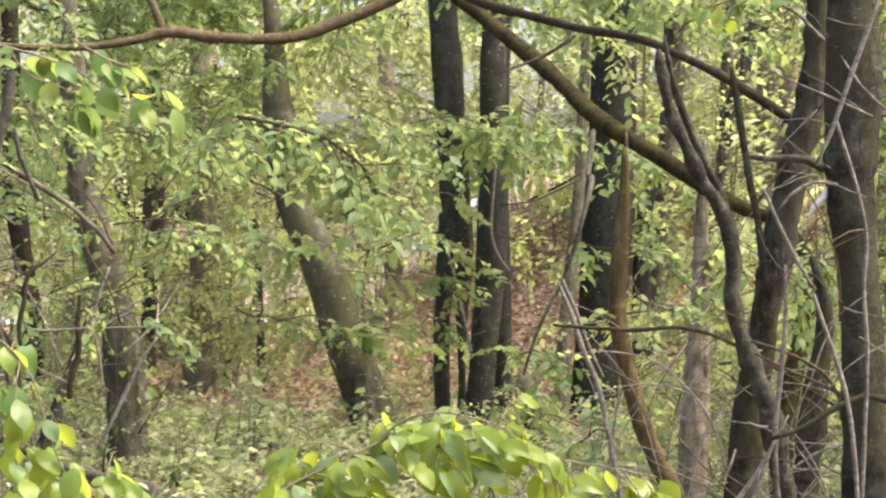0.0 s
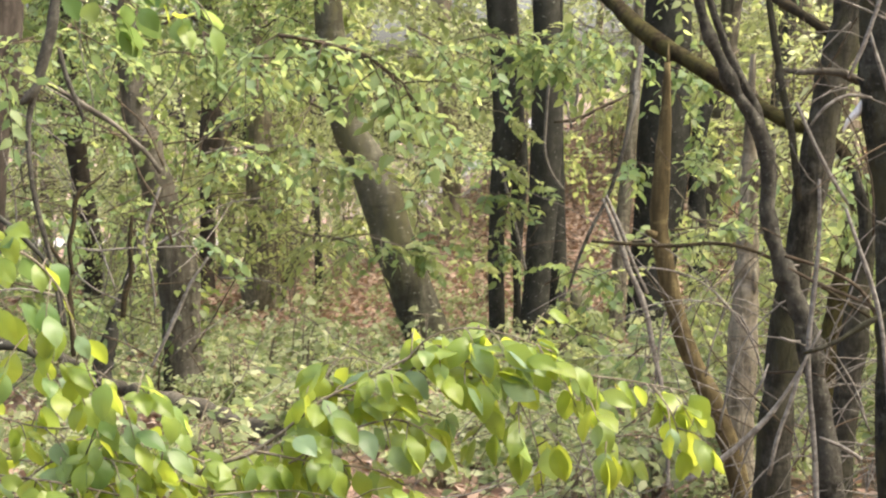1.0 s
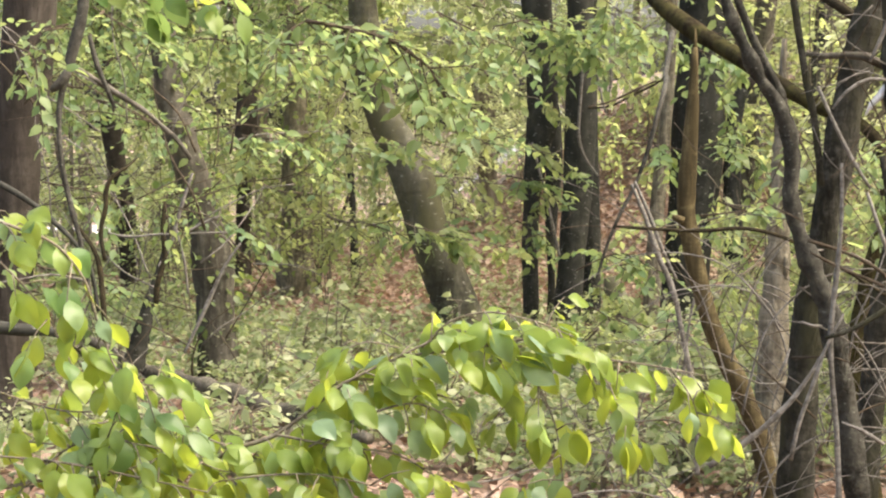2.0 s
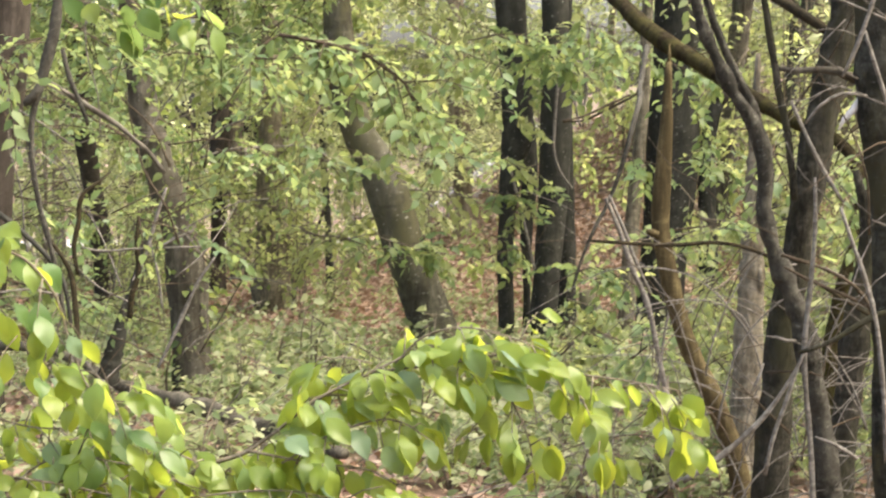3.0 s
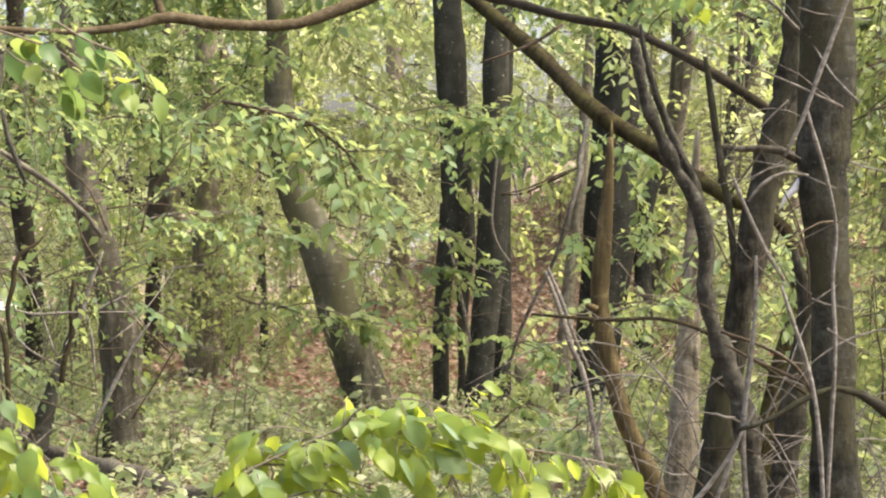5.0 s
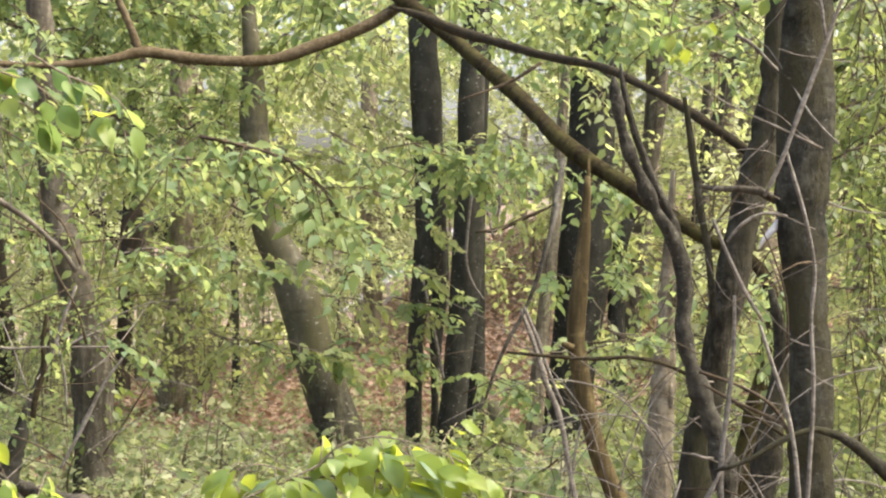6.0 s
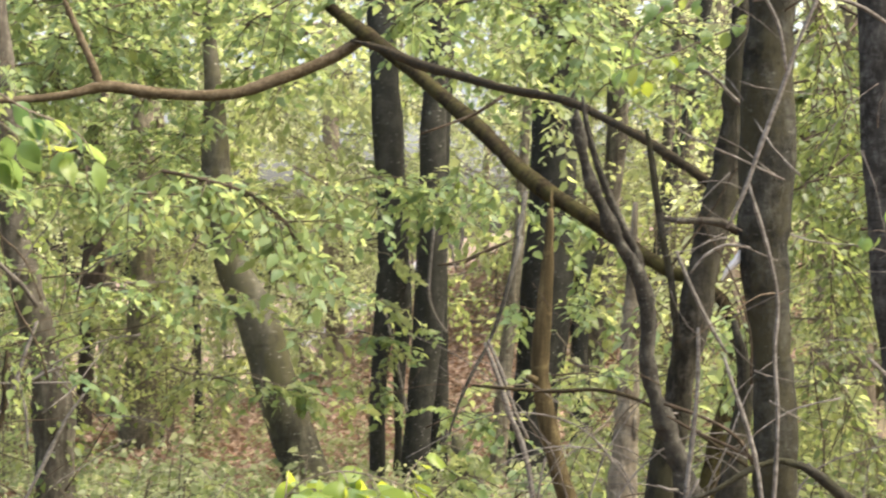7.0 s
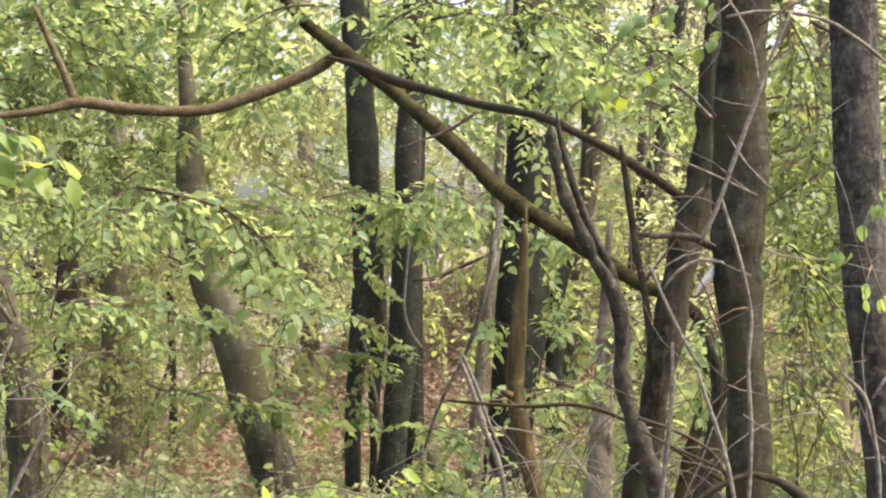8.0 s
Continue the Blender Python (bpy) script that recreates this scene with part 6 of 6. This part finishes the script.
# ---- woods behind, and unseen trees added around to hold back light ----
def wood_tree(at, number, height, radius, lean, label):
    rng = random.Random(number)
    base = (*at, float(ground_z(*at)))
    t = thing("tree", base, label, "tree", "trees of the wood")
    pts, x, y = [], 0.0, 0.0
    for k in range(7):
        f = k / 6
        pts.append((x, y, -0.15 + f * height, radius * (1.25 if k == 0 else 1 - 0.65 * f)))
        x += lean[0] * height / 6 + rng.uniform(-0.08, 0.08)
        y += lean[1] * height / 6 + rng.uniform(-0.08, 0.08)
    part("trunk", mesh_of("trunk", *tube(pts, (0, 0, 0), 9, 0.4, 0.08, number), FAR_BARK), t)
    leaves, limbs = FAR_CROWNS[number % len(FAR_CROWNS)]
    for name, me in (("crown", leaves), ("branchwork", limbs)):
        ob = tagged(part(name, me, t), kind="stuff")
        ob.rotation_euler = (0, 0, rng.uniform(0, 6.28))
        k = rng.uniform(0.85, 1.15)
        ob.scale = (k, k, k)
    return t


rng = random.Random(5)
spots = []
while len(spots) < 30:
    y = rng.uniform(18, 25)
    x = rng.uniform(-0.32, 0.34) * y + rng.uniform(-1.5, 1.5)
    if all((x - a) ** 2 + (y - b) ** 2 > (1.3 if y < 30 else 2.2) for a, b in spots) and not (-1.2 < x / y * 20 < 2.9 and y < 24.6) and not (-0.11 < x / y < -0.015 and y > 21):
        spots.append((x, y))
# Unseen trees added round the back to temper the light.
for k in range(14):
    w = radians(70 + 220 * k / 13) + rng.uniform(-0.05, 0.05)
    d = rng.uniform(8, 22)
    spots.append((d * math.sin(w), d * math.cos(w)))
# Unseen trees added close round the camera; high crowns shade the near stems.
for k in range(14):
    w = radians(rng.uniform(48, 312))
    d = rng.uniform(2.6, 8.5)
    at = (d * math.sin(w), d * math.cos(w))
    r = rng.uniform(0.06, 0.14)
    standing_tree([(*at, 0.6, r), (at[0] + rng.uniform(-0.1, 0.1), at[1], 2.0, r * 0.95), (at[0] + rng.uniform(-0.2, 0.2), at[1], 3.6, r * 0.88)],
                  GREY_BARK, "slender grey tree with a high thin crown, added out of view", 30 + k, sides=10, step=0.3)
# Trees added at the right, mostly out of view, to block backlight.
for k in range(9):
    y = rng.uniform(10, 18)
    spots.append((y * rng.uniform(0.3, 0.55), y))
# Unseen trees added at both sides to cut the side light.
for k in range(18):
    w = radians(rng.uniform(24, 72)) * (1 if k % 2 else -1)
    d = rng.uniform(8, 24)
    spots.append((d * math.sin(w), d * math.cos(w)))
# Unseen trees added farther right to shade the near boughs.
for k in range(8):
    w = radians(38 + 5 * k + rng.uniform(-2, 2))
    d = rng.uniform(7.5, 13)
    spots.append((d * math.sin(w), d * math.cos(w)))
for k, at in enumerate(spots):
    wood_tree(at, k, rng.uniform(7, 10), rng.uniform(0.05, 0.13), (rng.uniform(-0.06, 0.06), rng.uniform(-0.05, 0.05)),
              "slender wood tree, leaves lightened for haze, some added out of view")


# ---- bushes and saplings ----
def bush_mesh(seed, stems, high, reach, per_metre, size, material=WOOD_LEAF, shape=MEDIUM):
    rng = np.random.default_rng(seed)
    tubes, sets = [], []
    for _ in range(stems):
        w, f = rng.random() * 6.28, 0.5 + 0.5 * rng.random()
        tip = np.array((math.cos(w) * reach * 0.5 * rng.random(), math.sin(w) * reach * 0.5 * rng.random(), high * f))
        mid = tip * 0.5 + rng.normal(0, 0.05, 3)
        tubes.append(tube([(0, 0, -0.05, 0.008), (*mid, 0.006), (*tip, 0.002)], (0, 0, 0), 5, 0.15, 0))
        count = int(5 + 5 * high)
        fr = 0.25 + 0.75 * rng.random(count)
        starts = tip * fr[:, None]
        a = rng.random(count) * 6.28
        ways = unit(np.stack([np.cos(a), np.sin(a), 0.2 + 0.3 * rng.normal(0, 1, count)], 1))
        lengths = reach * (0.3 + 0.5 * rng.random(count)) * (1.2 - 0.6 * fr)
        tubes.append(bough_tubes(starts, ways, lengths, 0.2, 0.004))
        sets.append(plate_leaves(rng, starts, ways, lengths, per_metre, size, 0.3, 0.2, 0.45))
    return leaf_mesh("leaves", *[np.concatenate(c) for c in zip(*sets)], material, shape), mesh_of("stems", *joined(*tubes), SHOOT_BARK)


BUSHES = [bush_mesh(60 + k, 3, 1.5 + 0.3 * k, 0.7, 26, 0.055) for k in range(4)]
SAPLINGS = [bush_mesh(70 + k, 2, 3.0 + 0.4 * k, 0.9, 26, 0.055) for k in range(4)]
LOW = [bush_mesh(80 + k, 4, 0.35 + 0.1 * k, 0.4, 26, 0.065, HERB_LEAF) for k in range(4)]


def plant(name, pair, at, turn, scale, label, group):
    t = thing(name, (*at, float(ground_z(*at))), label, "bush", group)
    t.rotation_euler, t.scale = (0, 0, turn), (scale, scale, scale)
    tagged(part("foliage", pair[0], t), kind="stuff")
    tagged(part("branchwork", pair[1], t), kind="stuff")
    return t


rng = random.Random(8)
made = 0
while made < 95:
    y = rng.uniform(9, 26)
    x = rng.uniform(-0.3, 0.33) * y
    f = x / y
    if (y < 12.6 and -0.1 < f < 0.17) or (y < 10.3 and -0.2 < f < -0.1) or (y < 14 and -0.12 < f < -0.08) or (y < 21 and -0.06 < f < 0.13 and rng.random() < 0.85):
        continue
    made += 1
    plant("bush", BUSHES[made % 4], (x, y), rng.uniform(0, 6.28), rng.uniform(0.5, 1.0), "loose bush with small pale green leaves", "bushes of the wood")
made = 0
while made < 45:
    y = rng.uniform(11, 25)
    x = rng.uniform(-0.3, 0.33) * y
    if (y < 13.5 and -0.12 < x / y < 0.17) or (y < 21 and -0.06 < x / y < 0.14) or (y < 15 and -0.19 < x / y < -0.08):
        continue
    made += 1
    plant("sapling", SAPLINGS[made % 4], (x, y), rng.uniform(0, 6.28), rng.uniform(0.8, 1.3), "thin sapling with layered light green leaves", "saplings of the wood")
made = 0
while made < 230:
    y = rng.uniform(6, 20)
    x = rng.uniform(-0.3, 0.33) * y
    if y > 10 and -0.14 < x / y < 0.2 and rng.random() < 0.85:
        continue
    if -2.2 < x < -0.1 and -1.1 < y - (8.9 - 1.03 * (x + 1.88)) < 0.2:
        continue
    made += 1
    plant("low_plant", LOW[made % 4], (x, y), rng.uniform(0, 6.28), rng.uniform(0.5, 1.0), "low leafy plant on the forest floor", "low plants")


# ---- dry leaves on the ground ----
def litter(count, seed):
    rng = np.random.default_rng(seed)
    y = np.where(rng.random(count) < 0.6, 11 + 13 * rng.random(count), 5 + 22 * rng.random(count))
    x = (rng.random(count) - 0.46) * 0.6 * y
    q = np.stack([x, y, ground_z(x, y) + 0.01 + 0.02 * rng.random(count)], 1)
    w = rng.random(count) * 6.28
    way = np.stack([np.cos(w), np.sin(w), 0.35 * rng.normal(0, 1, count)], 1)
    ob = new("dry_leaves", leaf_mesh("dry_leaves", q, way, np.array((0, 0, 1.0)) + rng.normal(0, 0.5, (count, 3)), 0.055 * (0.6 + 0.8 * rng.random(count)), DRY_LEAF))
    tagged(ob, "reddish brown dry leaves scattered on the ground", "leaves", kind="stuff")


litter(110000, 91)


def near_litter(count, seed):
    """The same dry leaves on the floor round and behind the camera."""
    rng = np.random.default_rng(seed)
    x, y = 18 * (rng.random(count) - 0.5), -8 + 13.5 * rng.random(count)
    q = np.stack([x, y, ground_z(x, y) + 0.01 + 0.02 * rng.random(count)], 1)
    w = rng.random(count) * 6.28
    way = np.stack([np.cos(w), np.sin(w), 0.35 * rng.normal(0, 1, count)], 1)
    ob = new("fallen_leaves", leaf_mesh("fallen_leaves", q, way, np.array((0, 0, 1.0)) + rng.normal(0, 0.5, (count, 3)), 0.06 * (0.6 + 0.8 * rng.random(count)), DRY_LEAF))
    tagged(ob, "brown dry leaves on the open forest floor", "leaves", kind="stuff")


near_litter(30000, 92)
for k in range(70):
    x, y = rng.uniform(-8, 8), rng.uniform(-7, 5.5)
    if math.hypot(x, y) < 1.2 or (y > 0.5 and abs(x) < 0.3 * y + 0.5):
        continue
    plant("low_plant", LOW[k % 4], (x, y), rng.uniform(0, 6.28), rng.uniform(0.5, 1.0), "low leafy plant on the forest floor", "low plants")


def herbs(patches, seed):
    """Small upright woodland plants, each a loose tuft of leaves up to a hand's length above the litter."""
    rng = np.random.default_rng(seed)
    y = 6.4 + 9.6 * rng.random(patches)
    x = (rng.random(patches) - 0.47) * 0.62 * y
    y = np.where((y > 10.2) & (rng.random(patches) < 0.6), y - 3.4, y)
    past = y - (8.9 - 1.03 * (x + 1.88))
    y = np.where((past > -0.8) & (past < 0.15) & (x < -0.1) & (x > -2.2), y + 3.0, y)
    high = 0.06 + 0.26 * rng.random(patches) ** 2
    each = 19
    k = np.repeat(np.arange(patches), each)
    n = len(k)
    f = rng.random(n) ** 0.6
    w = rng.random(n) * 6.28
    out = 0.015 + 0.09 * rng.random(n)
    q = np.stack([x[k] + np.cos(w) * out * 0.6, y[k] + np.sin(w) * out * 0.6, 0 * y[k]], 1)
    q[:, 2] = ground_z(q[:, 0], q[:, 1]) + 0.01 + high[k] * f
    way = np.stack([np.cos(w), np.sin(w), 0.25 + 0.5 * rng.normal(0, 1, n)], 1)
    ob = new("undergrowth", leaf_mesh("undergrowth", q, way, np.array((0, -0.2, 1.0)) + rng.normal(0, 0.55, (n, 3)), 0.039 * (0.45 + 1.0 * rng.random(n)), HERB_LEAF, MEDIUM))
    tagged(ob, "loose carpet of small pale green woodland plants", "plants", kind="stuff")


herbs(1900, 93)
